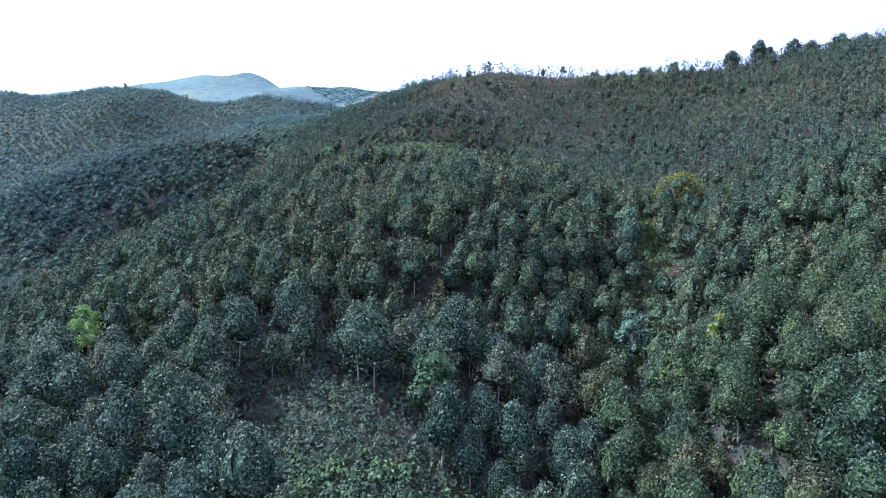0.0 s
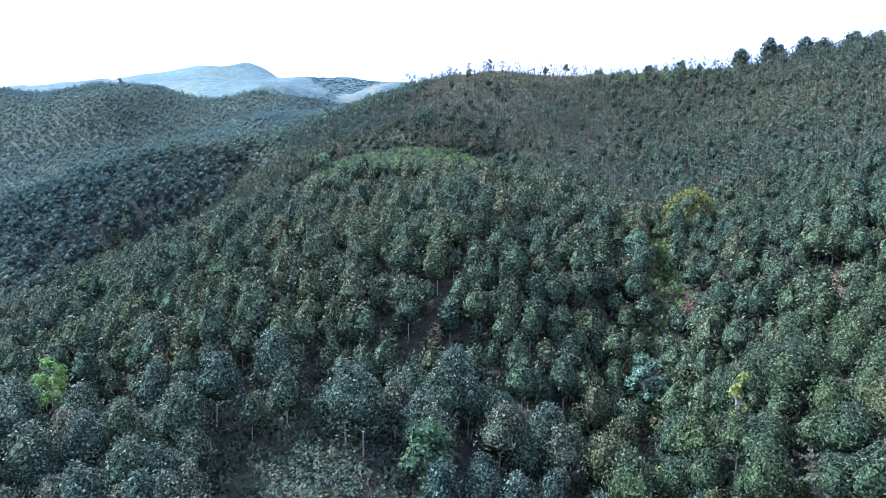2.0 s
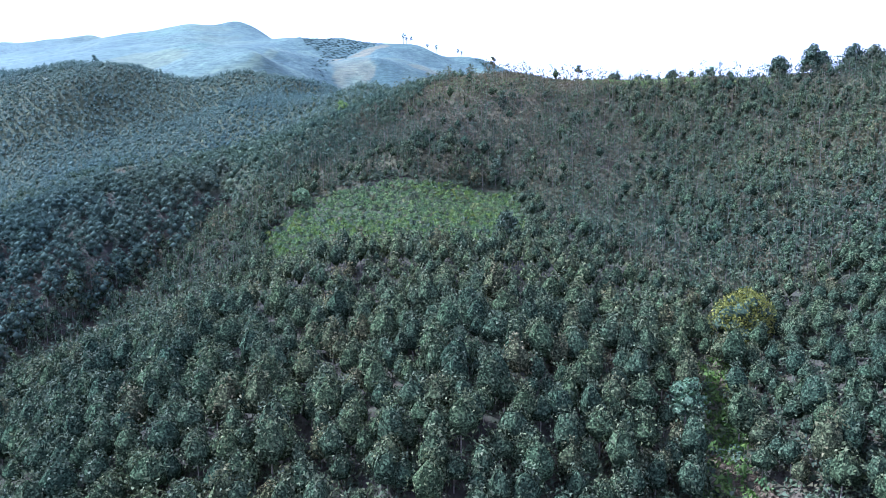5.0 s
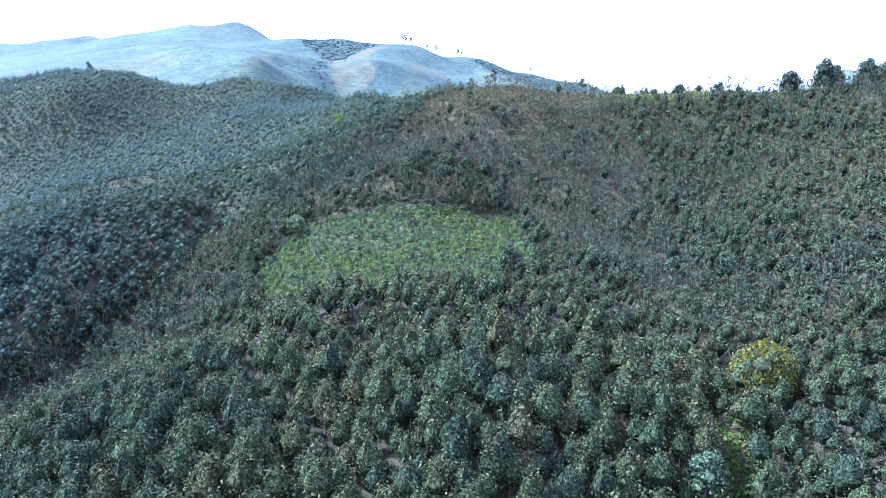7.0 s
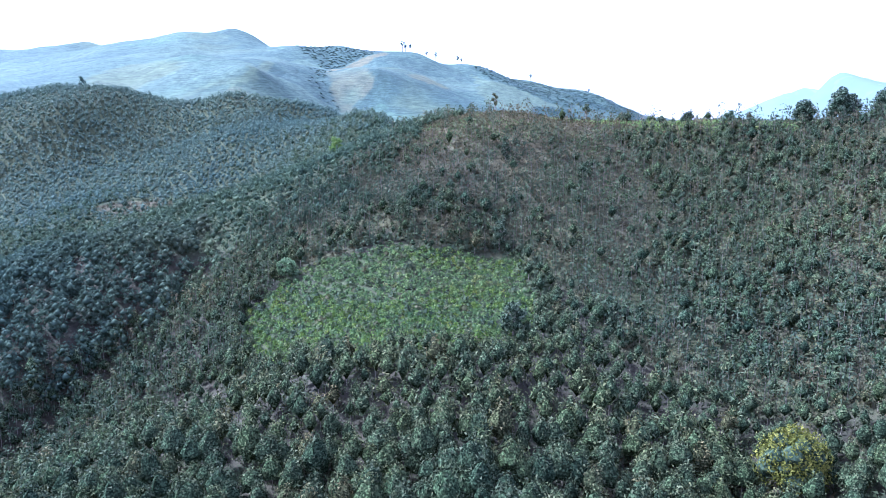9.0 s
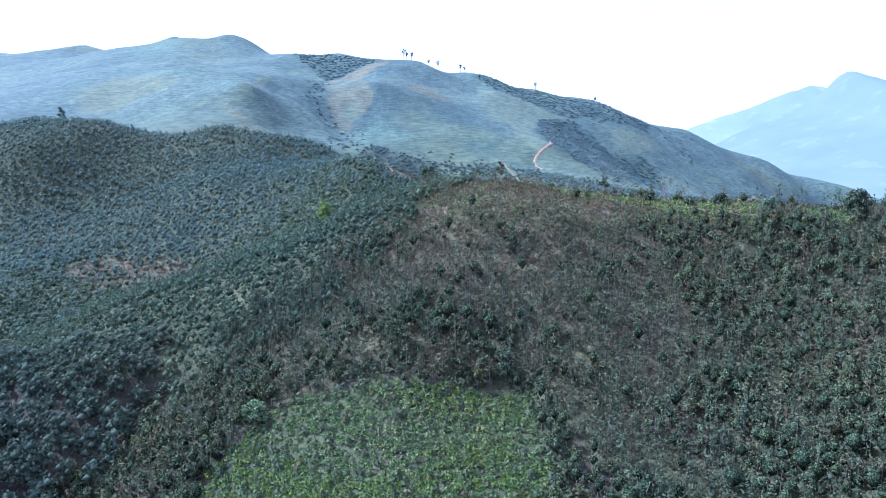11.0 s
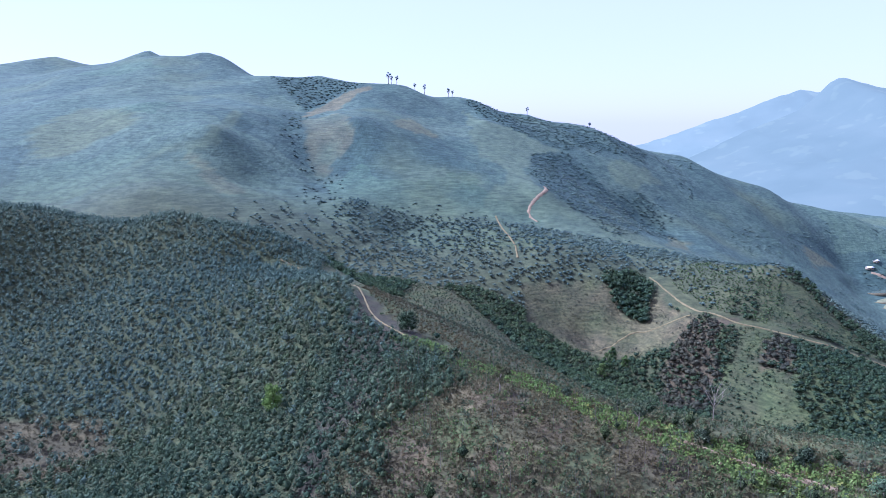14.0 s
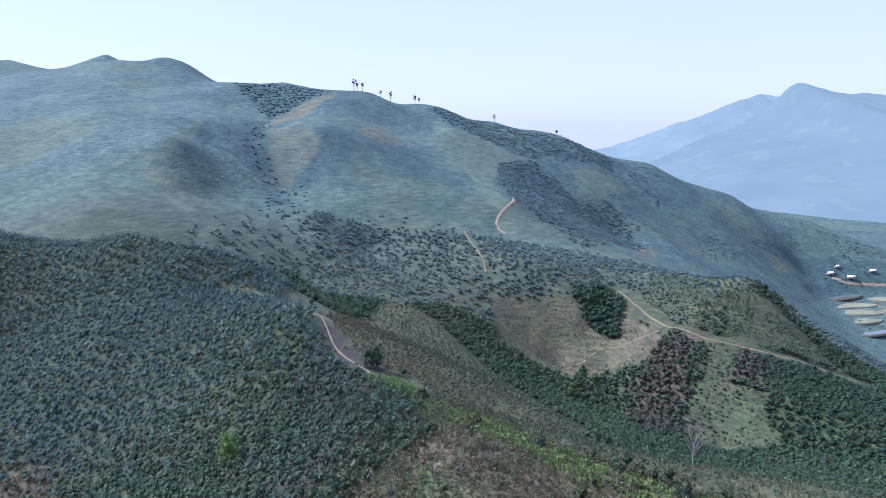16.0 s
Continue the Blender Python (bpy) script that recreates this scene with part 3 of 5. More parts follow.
    for poly in (PURPLE_WOOD, PURPLE_PATCH):
        on = inside(poly, x, y, 5)
        scrub[on], grass[on], earth[on] = 0.8, 0.0, 0.1
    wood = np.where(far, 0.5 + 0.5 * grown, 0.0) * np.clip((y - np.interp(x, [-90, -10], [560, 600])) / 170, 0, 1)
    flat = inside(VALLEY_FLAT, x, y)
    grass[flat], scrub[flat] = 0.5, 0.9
    # Ground pales with distance here: haze put into the cover.
    hazed_meadow = np.clip((y - 560) / 160, 0, 1) * 0.5
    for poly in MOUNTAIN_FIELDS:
        hazed_meadow[inside(poly, x, y, 12, 20)] = 0.7
        wood[inside(poly, x, y, 12, 20)] = 0.4
    for poly in (STRIP_FIELD, SPUR_FIELD):
        hazed_meadow[inside(poly, x, y, 8, 14)] = 0.0
        wood[inside(poly, x, y, 8, 14)] = 0.0
    hazed_meadow[torn | flat] *= 0.4
    wood[torn] = 0.0
    wood[flat] = 0.0
    slip = inside(LANDSLIP, x, y, 14, 20)
    earth[slip] = 0.3 * waves(x, y, 16, 29)[slip]
    hazed_meadow[slip], wood[slip] = 0.4, 0.6
    for poly, bare in ((RED_STRIP, 0.42), (LEFT_BARE, 0.03), (BROWN_PATCH, 0.2), (FOOT_BARE, 0.22), (MOUND_BARE, 0.2), (RIB_FIELD, 0.16)):
        on = inside(poly, x, y, 8, 14)
        earth[on], wood[on], hazed_meadow[on] = bare, 0.45, 0.3
    # Rib top set paler: grass and the lit ridge line painted as one tone.
    crest = from_line(RIB_TOP_LIT, x, y)[0] < 5
    hazed_meadow[crest], wood[crest] = 0.6, 0.5
    around = (np.abs(x) > 18 + 0.64 * np.maximum(y, 0)) | (y < 36)   # outside the camera's view: ground only tinted like closed forest
    near = around & (y < 480)
    scrub[around], grass[around], earth[around] = 0.0, 0.45, 0.0
    wood[around & ~near], wood[near], hazed_meadow[near] = 0.85, 0.0, 0.0
    return earth, grass, scrub, hazed_meadow, wood


# ---- mesh helpers ----


def mesh_from(name, verts, tris, mats, face_mats=None, tint=None):
    """One mesh from arrays of places and triangles."""
    me = bpy.data.meshes.new(name)
    verts, tris = np.asarray(verts, np.float32), np.asarray(tris, np.int32)
    me.vertices.add(len(verts))
    me.vertices.foreach_set("co", verts.ravel())
    me.loops.add(tris.size)
    me.loops.foreach_set("vertex_index", tris.ravel())
    me.polygons.add(len(tris))
    me.polygons.foreach_set("loop_start", np.arange(0, tris.size, 3, dtype=np.int32))
    for m in mats:
        me.materials.append(m)
    if face_mats is not None:
        me.polygons.foreach_set("material_index", np.asarray(face_mats, np.int32))
    if tint is not None:
        me.attributes.new("tint", "FLOAT", "POINT").data.foreach_set("value", np.asarray(tint, np.float32))
    me.update(calc_edges=True)
    return me


def part(name, mesh, parent, label=""):
    ob = new(name, mesh)
    ob.parent = parent
    return tagged(ob, label) if label else ob


def thing(name, m, label, category, group="", kind=""):
    ob = new(name)
    ob.matrix_world = m
    return tagged(ob, label, category, group, kind)


OCTA = (np.array([(1, 0, 0), (-1, 0, 0), (0, 1, 0), (0, -1, 0), (0, 0, 1), (0, 0, -1)], float), np.array([(0, 2, 4), (2, 1, 4), (1, 3, 4), (3, 0, 4), (2, 0, 5), (1, 2, 5), (3, 1, 5), (0, 3, 5)]))


def ball(level):
    v, f = OCTA
    for _ in range(level):
        mids = np.concatenate([v[f[:, [0, 1]]].mean(1), v[f[:, [1, 2]]].mean(1), v[f[:, [2, 0]]].mean(1)])
        k, n = len(f), len(v)
        a, b, c = n + np.arange(k), n + k + np.arange(k), n + 2 * k + np.arange(k)
        f = np.concatenate([np.stack([f[:, 0], a, c], 1), np.stack([a, f[:, 1], b], 1), np.stack([c, b, f[:, 2]], 1), np.stack([a, b, c], 1)])
        v = np.concatenate([v, mids])
        v = v / np.linalg.norm(v, axis=1, keepdims=True)
    return v, f


def cone_trunk(rng, tall, radius, sides=6, rings=4, lean=0.25):
    """A tapered, slightly bent trunk."""
    t = np.linspace(0, 1, rings)
    bend = np.stack([np.sin(t * 2.2 + rng.uniform(0, 6)) * lean * t, np.cos(t * 1.7 + rng.uniform(0, 6)) * lean * t], 1)
    turn = np.arange(sides) * 2 * np.pi / sides
    v = np.array([(bend[i, 0] + radius * (1 - 0.75 * t[i]) * np.cos(a), bend[i, 1] + radius * (1 - 0.75 * t[i]) * np.sin(a), tall * t[i] - 0.5 * (i == 0)) for i in range(rings) for a in turn])
    f = []
    for i in range(rings - 1):
        for j in range(sides):
            a, b = i * sides + j, i * sides + (j + 1) % sides
            f += [(a, b, b + sides), (a, b + sides, a + sides)]
    return v, np.array(f)


def limb(a, b, r0, r1, sides=4):
    a, b = np.array(a, float), np.array(b, float)
    w = (b - a) / np.linalg.norm(b - a)
    u = np.cross(w, (0.3, 0.2, 1.0))
    u /= np.linalg.norm(u)
    s = np.cross(w, u)
    turn = np.arange(sides) * 2 * np.pi / sides
    ring = np.cos(turn)[:, None] * u + np.sin(turn)[:, None] * s
    v = np.concatenate([a + ring * r0, b + ring * r1])
    return v, np.array([t for j in range(sides) for t in ((j, (j + 1) % sides, sides + (j + 1) % sides), (j, sides + (j + 1) % sides, sides + j))])


def joined(pieces):
    """Pieces of (places, triangles, material) as one."""
    vs, fs, ms, n = [], [], [], 0
    for v, f, m in pieces:
        vs.append(v), fs.append(np.asarray(f) + n), ms.append(np.full(len(f), m))
        n += len(v)
    return np.concatenate(vs), np.concatenate(fs), np.concatenate(ms)


def crown(rng, tall, wide, low, count, leaf, rings=6, sides=7, core=0.66, tufts=30, belly=0.55, plump=0.6, loose=0.14):
    """A pointed crown of many tufts of small leaves round a dark inside: leaves are material 0, the inside is 1."""

    def radius(t):
        return wide / 2 * (np.sin(np.pi * np.clip(t, 0, 1) ** belly) ** plump + 0.02)

    k = np.arange(tufts)
    tt = np.clip(((k + 0.5) / tufts) ** 1.15 + rng.normal(0, 0.03, tufts), 0.03, 0.98)
    ta = k * 2.399 + rng.normal(0, 0.35, tufts)
    tr = radius(tt) * rng.uniform(0.66, 1.06, tufts)
    centre = np.stack([np.cos(ta) * tr, np.sin(ta) * tr, low + (tall - low) * tt], 1)
    which = rng.integers(0, tufts, count)
    off = rng.normal(size=(count, 3)) * wide * loose * np.array([0.8, 0.8, 0.75]) * np.repeat(rng.uniform(0.6, 1.25, tufts)[which][:, None], 3, 1)
    at = centre[which] + off
    out = np.stack([np.cos(ta[which]), np.sin(ta[which]), 0.3 + 1.3 * (tt[which] - 0.3)], 1)
    v, f = leaf_cards(rng, at, out * 0.7 + off / (wide * loose) * 0.6 + rng.normal(size=(count, 3)) * 0.45, leaf)
    pieces = [(v, f, 0)]
    if core:
        ring, turn = np.linspace(0.06, 0.9, rings), np.arange(sides) * 2 * np.pi / sides
        cv = [(0, 0, low)]
        for q in ring:
            rr = np.full(sides, radius(q)) * core * rng.uniform(0.72, 1.15, sides)
            cv += list(zip(np.cos(turn) * rr, np.sin(turn) * rr, low + (tall - low) * (q + rng.uniform(-0.03, 0.03, sides))))
        cv.append((0, 0, low + (tall - low) * 0.95))
        cf = [(0, 1 + (j + 1) % sides, 1 + j) for j in range(sides)]
        for i in range(rings - 1):
            for j in range(sides):
                p, q = 1 + i * sides + j, 1 + i * sides + (j + 1) % sides
                cf += [(p, q, q + sides), (p, q + sides, p + sides)]
        top = 1 + rings * sides
        cf += [(top - sides + j, top - sides + (j + 1) % sides, top) for j in range(sides)]
        pieces.append((np.array(cv), np.array(cf), 1))
    return joined(pieces)


def leaf_cards(rng, at, normal, size, flat=0.62, droop=0.3):
    """One pointed leaf at each place."""
    count = len(at)
    normal = normal / (np.linalg.norm(normal, axis=1, keepdims=True) + 1e-9)
    along = np.cross(normal, rng.normal(size=(count, 3)))
    along[:, 2] -= droop
    along /= np.linalg.norm(along, axis=1, keepdims=True) + 1e-9
    across = np.cross(normal, along)
    across /= np.linalg.norm(across, axis=1, keepdims=True) + 1e-9
    s = size * rng.uniform(0.65, 1.4, (count, 1))
    v = np.stack([at - along * s * 0.8 + across * s * flat, at - along * s * 0.8 - across * s * flat, at + along * s * 1.2], 1).reshape(-1, 3)
    return v, np.arange(count * 3).reshape(-1, 3)


def egg_crown(rng, tall, wide, low, count, leaf, level=2, bumps=9, rough=0.17, belly=0.62, droop=0.3, core=0.8, skin=(0.8, 1.1), sharp=7):
    """A pointed, egg-shaped crown with soft swellings, a skin of small leaves over a dark inside: leaves are material 0, the inside is 1."""
    lobes = rng.normal(size=(bumps, 3)) + (0, 0, 0.2)
    lobes /= np.linalg.norm(lobes, axis=1, keepdims=True)
    gain = rng.uniform(0.5, 1.0, bumps) * np.where(np.arange(bumps) % 3 == 2, -1, 1)

    def place(way, swell):
        t = np.clip(0.5 + 0.5 * way[:, 2], 0, 1)
        ring = way[:, :2] / (np.linalg.norm(way[:, :2], axis=1, keepdims=True) + 1e-6)
        wave = 1 + rough * np.tanh(np.exp(-sharp * (1 - way @ lobes.T)) @ gain)
        r = wide / 2 * (np.sin(np.pi * t ** belly) ** 0.62 + 0.03) * wave * swell
        return np.concatenate([ring * r[:, None], (low + (tall - low) * (0.5 + (t - 0.5) * (0.6 + 0.4 * wave) * swell))[:, None]], 1)

    way = rng.normal(size=(count, 3)) + (0, 0, 0.35)
    way /= np.linalg.norm(way, axis=1, keepdims=True)
    at = place(way, rng.uniform(*skin, count))
    pieces = [(*leaf_cards(rng, at, way * (1, 1, 0.8) + (0, 0, 0.25) + rng.normal(size=at.shape) * 0.62, leaf, droop=droop), 0)]
    bv, bf = ball(level)
    pieces.append((place(bv, core * rng.uniform(0.88, 1.08, len(bv))), bf, 1))
    return joined(pieces)


def clumped_crown(rng, tall, wide, low, clumps, per, leaf, core=1, core_size=0.64):
    """A broad crown of several rounded clumps of leaves."""
    k = np.arange(clumps)
    t = (k + 0.5) / clumps
    angle = k * 2.399 + rng.uniform(0, 6)
    profile = np.sin(np.pi * (0.25 + 0.7 * t)) ** 0.6
    reach = wide / 2 * profile * 0.62 * rng.uniform(0.7, 1.1, clumps)
    r = wide / 2 * (0.30 + 0.22 * profile) * rng.uniform(0.8, 1.2, clumps)
    z = low + r * 0.5 + (tall - low - r * 1.3) * t
    centres = np.stack([np.cos(angle) * reach, np.sin(angle) * reach, z], 1)
    radii = np.stack([r, r, r * 0.9], 1)
    which = rng.integers(0, clumps, clumps * per)
    way = rng.normal(size=(clumps * per, 3)) + (0, 0, 0.25)
    way /= np.linalg.norm(way, axis=1, keepdims=True)
    at = centres[which] + way * radii[which] * rng.uniform(0.7, 1.15, (clumps * per, 1))
    pieces = [(*leaf_cards(rng, at, way + rng.normal(size=at.shape) * 0.6, leaf), 0)]
    bv, bf = ball(core)
    for c, rr in zip(centres, radii):
        pieces.append((c + bv * rr * core_size * rng.uniform(0.86, 1.1, (len(bv), 1)), bf, 1))
    return joined(pieces)


def round_tree(rng, wide, tall, cards, leaf, core=0.8, skin=(0.66, 1.18)):
    """A small rounded tree as it shows among its neighbours."""
    return egg_crown(rng, tall, wide, 0.05 * tall, cards, leaf, 0, 6, 0.5, 0.78, core=core, skin=skin)


def stuff(name, label, category, mats, templates, places):
    """One object of many plants: places are rows of x, y, z, scale, height scale, turn, kind, tint."""
    vs, fs, ms, ts, n = [], [], [], [], 0
    for kind, (v, f, m) in enumerate(templates):
        rows = places[places[:, 6] == kind]
        if not len(rows):
            continue
        c, s = np.cos(rows[:, 5])[:, None], np.sin(rows[:, 5])[:, None]
        x = (v[None, :, 0] * c - v[None, :, 1] * s) * rows[:, 3:4] + rows[:, 0:1]
        y = (v[None, :, 0] * s + v[None, :, 1] * c) * rows[:, 3:4] + rows[:, 1:2]
        z = v[None, :, 2] * rows[:, 4:5] + rows[:, 2:3]
        vs.append(np.stack([x, y, z], -1).reshape(-1, 3))
        fs.append((f[None] + (n + np.arange(len(rows)) * len(v))[:, None, None]).reshape(-1, 3))
        ms.append(np.tile(m, len(rows)))
        ts.append(np.repeat(rows[:, 7], len(v)))
        n += len(rows) * len(v)
    me = mesh_from(name, np.concatenate(vs), np.concatenate(fs), mats, np.concatenate(ms), np.concatenate(ts))
    return tagged(new(name, me), label, category, kind="stuff")


def sown(rng, box, gap, jitter=0.42):
    """Jittered rows of places over a stretch of the plan, staggered as a plantation is."""
    x0, x1, y0, y1 = box
    gx, gy = np.meshgrid(np.arange(x0, x1, gap), np.arange(y0, y1, gap * 0.87))
    gx = gx + (np.arange(gx.shape[0]) % 2)[:, None] * gap / 2
    x, y = gx.ravel(), gy.ravel()
    return x + rng.uniform(-jitter, jitter, len(x)) * gap, y + rng.uniform(-jitter, jitter, len(x)) * gap


def rows_for(rng, x, y, sizes, kinds, sink=0.1, tall=(0.9, 1.1)):
    s = rng.uniform(*sizes, len(x))
    return np.stack([x, y, height(x, y) - sink, s, s * rng.uniform(*tall, len(x)), rng.uniform(0, 6.28, len(x)), rng.integers(0, kinds, len(x)), rng.uniform(0, 1, len(x))], 1)


# ---- ground ----


def steps(*runs):
    out = [runs[0][0]]
    for start, stop, step in runs:
        out += list(np.linspace(start, stop, max(2, int(round((stop - start) / step)) + 1))[1:])
    return np.array(out)


def build_ground():
    gx = steps((-4800, -1200, 180), (-1200, -520, 40), (-520, -240, 10), (-240, 270, 3.5), (270, 760, 9), (760, 1500, 40), (1500, 4800, 110))
    gy = steps((-4800, -300, 220), (-300, -20, 20), (-20, 300, 3), (300, 660, 4), (660, 1240, 8), (1240, 1900, 30), (1900, 4800, 70))
    x, y = np.meshgrid(gx, gy)
    z = height(x, y)
    nx, ny = len(gx), len(gy)
    i = (np.arange(ny - 1)[:, None] * nx + np.arange(nx - 1)[None]).ravel()
    tris = np.concatenate([np.stack([i, i + 1, i + nx + 1], 1), np.stack([i, i + nx + 1, i + nx], 1)])
    me = mesh_from("ground", np.stack([x, y, z], -1).reshape(-1, 3), tris, [GROUND])
    me.polygons.foreach_set("use_smooth", np.ones(len(tris), bool))
    earth, grass, scrub, hazed_meadow, wood = covers(x.ravel(), y.ravel())
    me.attributes.new("cover", "FLOAT_COLOR", "POINT").data.foreach_set("color", np.stack([earth, grass, scrub, hazed_meadow], 1).astype(np.float32).ravel())
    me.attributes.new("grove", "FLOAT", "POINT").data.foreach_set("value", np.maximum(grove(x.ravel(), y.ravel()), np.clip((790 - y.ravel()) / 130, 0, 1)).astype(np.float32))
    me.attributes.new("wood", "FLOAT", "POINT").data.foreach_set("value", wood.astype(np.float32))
    return tagged(new("ground", me), "steep hill ground with leaf litter, grass and bare red earth", "ground", kind="structure")


build_ground()

# ---- the plantation on the knoll ----


def west_edge(y):
    """Where the knoll ends and the dark spur's side begins."""
    return np.interp(y, [60, 153, 176, 182, 188, 197, 204, 212, 218, 225, 238, 249, 261, 267, 279, 285, 298, 318, 334, 346, 372, 412, 440, 560], [-96, -92, -90, -85, -80, -72, -68, -62, -42, -34, -28, -23, -16, -9, -3, 1, 7, 8, 3, -6, -20, -32, -45, -60])


def open_ground(x, y):
    """Places where no plantation tree stands."""
    d, _ = from_line(GULLY, x, y)
    t, _ = from_line(TRAIL, x, y)
    room = np.zeros(x.shape, bool)
    for cx, cy, r in CLEAR_OF:
        room |= np.hypot(x - cx, y - cy) < r
    return room | inside(CLEARING, x, y, 4) | inside(FRONT_GAP, x, y, 3) | inside(EARTH_CUT, x, y, 4) | ((d < 1.6) & (y > 75) & (y < 128)) | (t < 3.0)


CLEAR_OF = [(45, 134, 4.2), (-41, 79, 2.7), (24, 87, 2.7), (30, 115, 3.0), (28, 71, 1.8), (-1, 68, 2.7)]   # single trees: x, y, room


def with_trunk(made, trunk):
    (v, f, m), (tv, tf) = made, trunk
    return np.concatenate([v, tv]), np.concatenate([f, tf + len(v)]), np.concatenate([m, np.full(len(tf), 2)])


rng = np.random.default_rng(7)
tx, ty = sown(rng, (-62, 70, 38, 112), 3.6, 0.36)
keep = ~open_ground(tx, ty) & (np.abs(tx) < 18 + 0.52 * ty) & (rng.uniform(0, 1, len(tx)) < 0.98)
tx, ty = tx[keep], ty[keep]
order = np.argsort(ty)[:300]
near_front = ty[order].max()
tx, ty = tx[order], ty[order]

def plantation_kinds(seeds, leaf, inner):
    """Plantation trees of several shapes, each built once."""
    kinds = []
    for k in seeds:
        r = np.random.default_rng(40 + k)
        tall, wide = r.uniform(6.2, 8.0), r.uniform(3.9, 4.9)
        low = tall * r.uniform(0.16, 0.3)
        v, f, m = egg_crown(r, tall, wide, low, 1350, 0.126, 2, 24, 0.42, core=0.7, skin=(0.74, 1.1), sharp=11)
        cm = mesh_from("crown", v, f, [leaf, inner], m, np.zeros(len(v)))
        tm = mesh_from("trunk", *cone_trunk(r, tall * 0.85, 0.11), [BARK])
        base = thing("plantation_tree", pose(0, 0, 0), "slender plantation tree with dense dark green leaves on a pale trunk", "tree", "plantation trees on the knoll")
        part("trunk", tm, base, "pale slender trunk")
        part("crown", cm, base)
        kinds.append(base)
    return kinds


knoll_kinds, east_kinds = plantation_kinds(range(8), LEAF_DARK, CORE_SHADE_DARK), plantation_kinds(range(8, 13), LEAF_EAST, CORE_SHADE_EAST)
tz, unset = height(tx, ty), {}
for k, (x, y, z) in enumerate(zip(tx, ty, tz)):
    kinds = east_kinds if x > 15 else knoll_kinds
    base = kinds[k % len(kinds)]
    m = pose(x, y, z - 0.1, rng.uniform(-3, 3), rng.uniform(-3, 3), rng.uniform(0, 360)) @ Matrix.Scale(rng.choice((0.7, 0.85, 0.95, 1.05, 1.12)) * rng.uniform(0.94, 1.06) * (0.86 if x > 18 else 1.0), 4)
    if base in unset:
        copy_thing(base, m)
    else:
        unset[base] = m
for base, m in unset.items():
    base.matrix_world = m

# trees further up the knoll and on the east slope
mid = []
for k in range(14):
    r = np.random.default_rng(60 + k)
    tall, wide = r.uniform(4.8, 6.4), r.uniform(3.0, 3.8)
    made = egg_crown(r, tall, wide, tall * r.uniform(0.16, 0.3), 215, 0.168, 1, 14, 0.4, core=0.78, skin=(0.74, 1.08), sharp=9) if k < 7 else egg_crown(r, tall, wide, tall * 0.2, 100, 0.22, 0, 10, 0.36, core=0.74, skin=(0.66, 1.1))
    mid.append(with_trunk(made, cone_trunk(r, tall * 0.8, 0.1, 4, 2, 0.0)))
mx, my = sown(rng, (-100, 112, 40, 226), 2.75, 0.4)
brown = inside(BROWN_SLOPE, mx, my, 16)
flank = inside(FLANK, mx, my, 8) & (mx > -66)
keep = ~open_ground(mx, my) & ~brown & (my < 224) & ~(flank & (rng.uniform(0, 1, len(mx)) < 0.3)) & (np.abs(mx) < 22 + 0.64 * my) & (mx > west_edge(my) + 1) & ((my > near_front + 1) | (np.abs(mx) > 19 + 0.52 * my))
p = rows_for(rng, mx[keep], my[keep], (0.62, 1.2), 7)
p[p[:, 1] > 138, 6] += 7
small = (p[:, 1] > 155) | (inside(FLANK, p[:, 0], p[:, 1], 8) & (p[:, 0] > -66)) | ((p[:, 0] > 40) & (p[:, 1] > 110))
p[small, 3:5] *= 0.78
ex, ey = sown(rng, (16, 64, 40, 96), 3.3, 0.45)
fill = ~open_ground(ex, ey) & (ex < 22 + 0.6 * ey) & (from_line(GULLY, ex, ey)[0] > 3)
low_trees = rows_for(rng, ex[fill], ey[fill], (0.45, 0.8), 7)
stuff("low_trees", "low leafy green trees between the plantation trees of the east slope", "young forest", [LEAF_EAST, CORE_SHADE_EAST, BARK], mid, low_trees)
stuff("knoll_forest", "dense stand of dark green plantation trees covering a knoll", "forest", [LEAF_KNOLL, CORE_SHADE_KNOLL, BARK], mid, p)

# ---- young and withered trees on the slope below the summit ----
young, slim = [], []
for k in range(7):
    r = np.random.default_rng(80 + k)
    tall, wide = r.uniform(4.0, 5.6), r.uniform(1.5, 2.3)
    young.append(with_trunk(crown(r, tall, wide, tall * r.uniform(0.12, 0.3), 40, 0.23, core=0, tufts=12, belly=0.8, loose=0.2), cone_trunk(r, tall * 0.95, 0.07, 3, 2, 0.0)))
    slim.append(with_trunk(egg_crown(r, tall * 0.85, wide * 1.6, tall * 0.08, 46, 0.225, 0, 8, 0.4, 0.75, skin=(0.7, 1.15)), cone_trunk(r, tall * 0.7, 0.08, 3, 2, 0.0)))
yx, yy = sown(rng, (-94, 172, 130, 345), 2.0)
luck, dens = rng.uniform(0, 1, len(yx)), waves(yx, yy, 22, 41)
top = yy > 264 - 0.15 * yx
sparse = 0.45 + 0.55 * np.clip((np.hypot((yx - 10) / 38, (yy - 262) / 26) - 0.35) * 1.6, 0, 1)
grown = (inside(BROWN_SLOPE, yx, yy, 10) | inside(FLANK, yx, yy, 8)) & ~open_ground(yx, yy)
keep = grown & (luck < (0.6 + 0.6 * dens) * sparse) & ~(top & (luck > 0.16))
p = rows_for(rng, yx[keep], yy[keep], (0.7, 1.3), 7)
dry = rng.uniform(0, 1, len(p)) < 0.03 + 0.22 * waves(p[:, 0], p[:, 1], 30, 42) + 0.35 * np.exp(-(((p[:, 0] - 12) / 40) ** 2 + ((p[:, 1] - 262) / 25) ** 2))
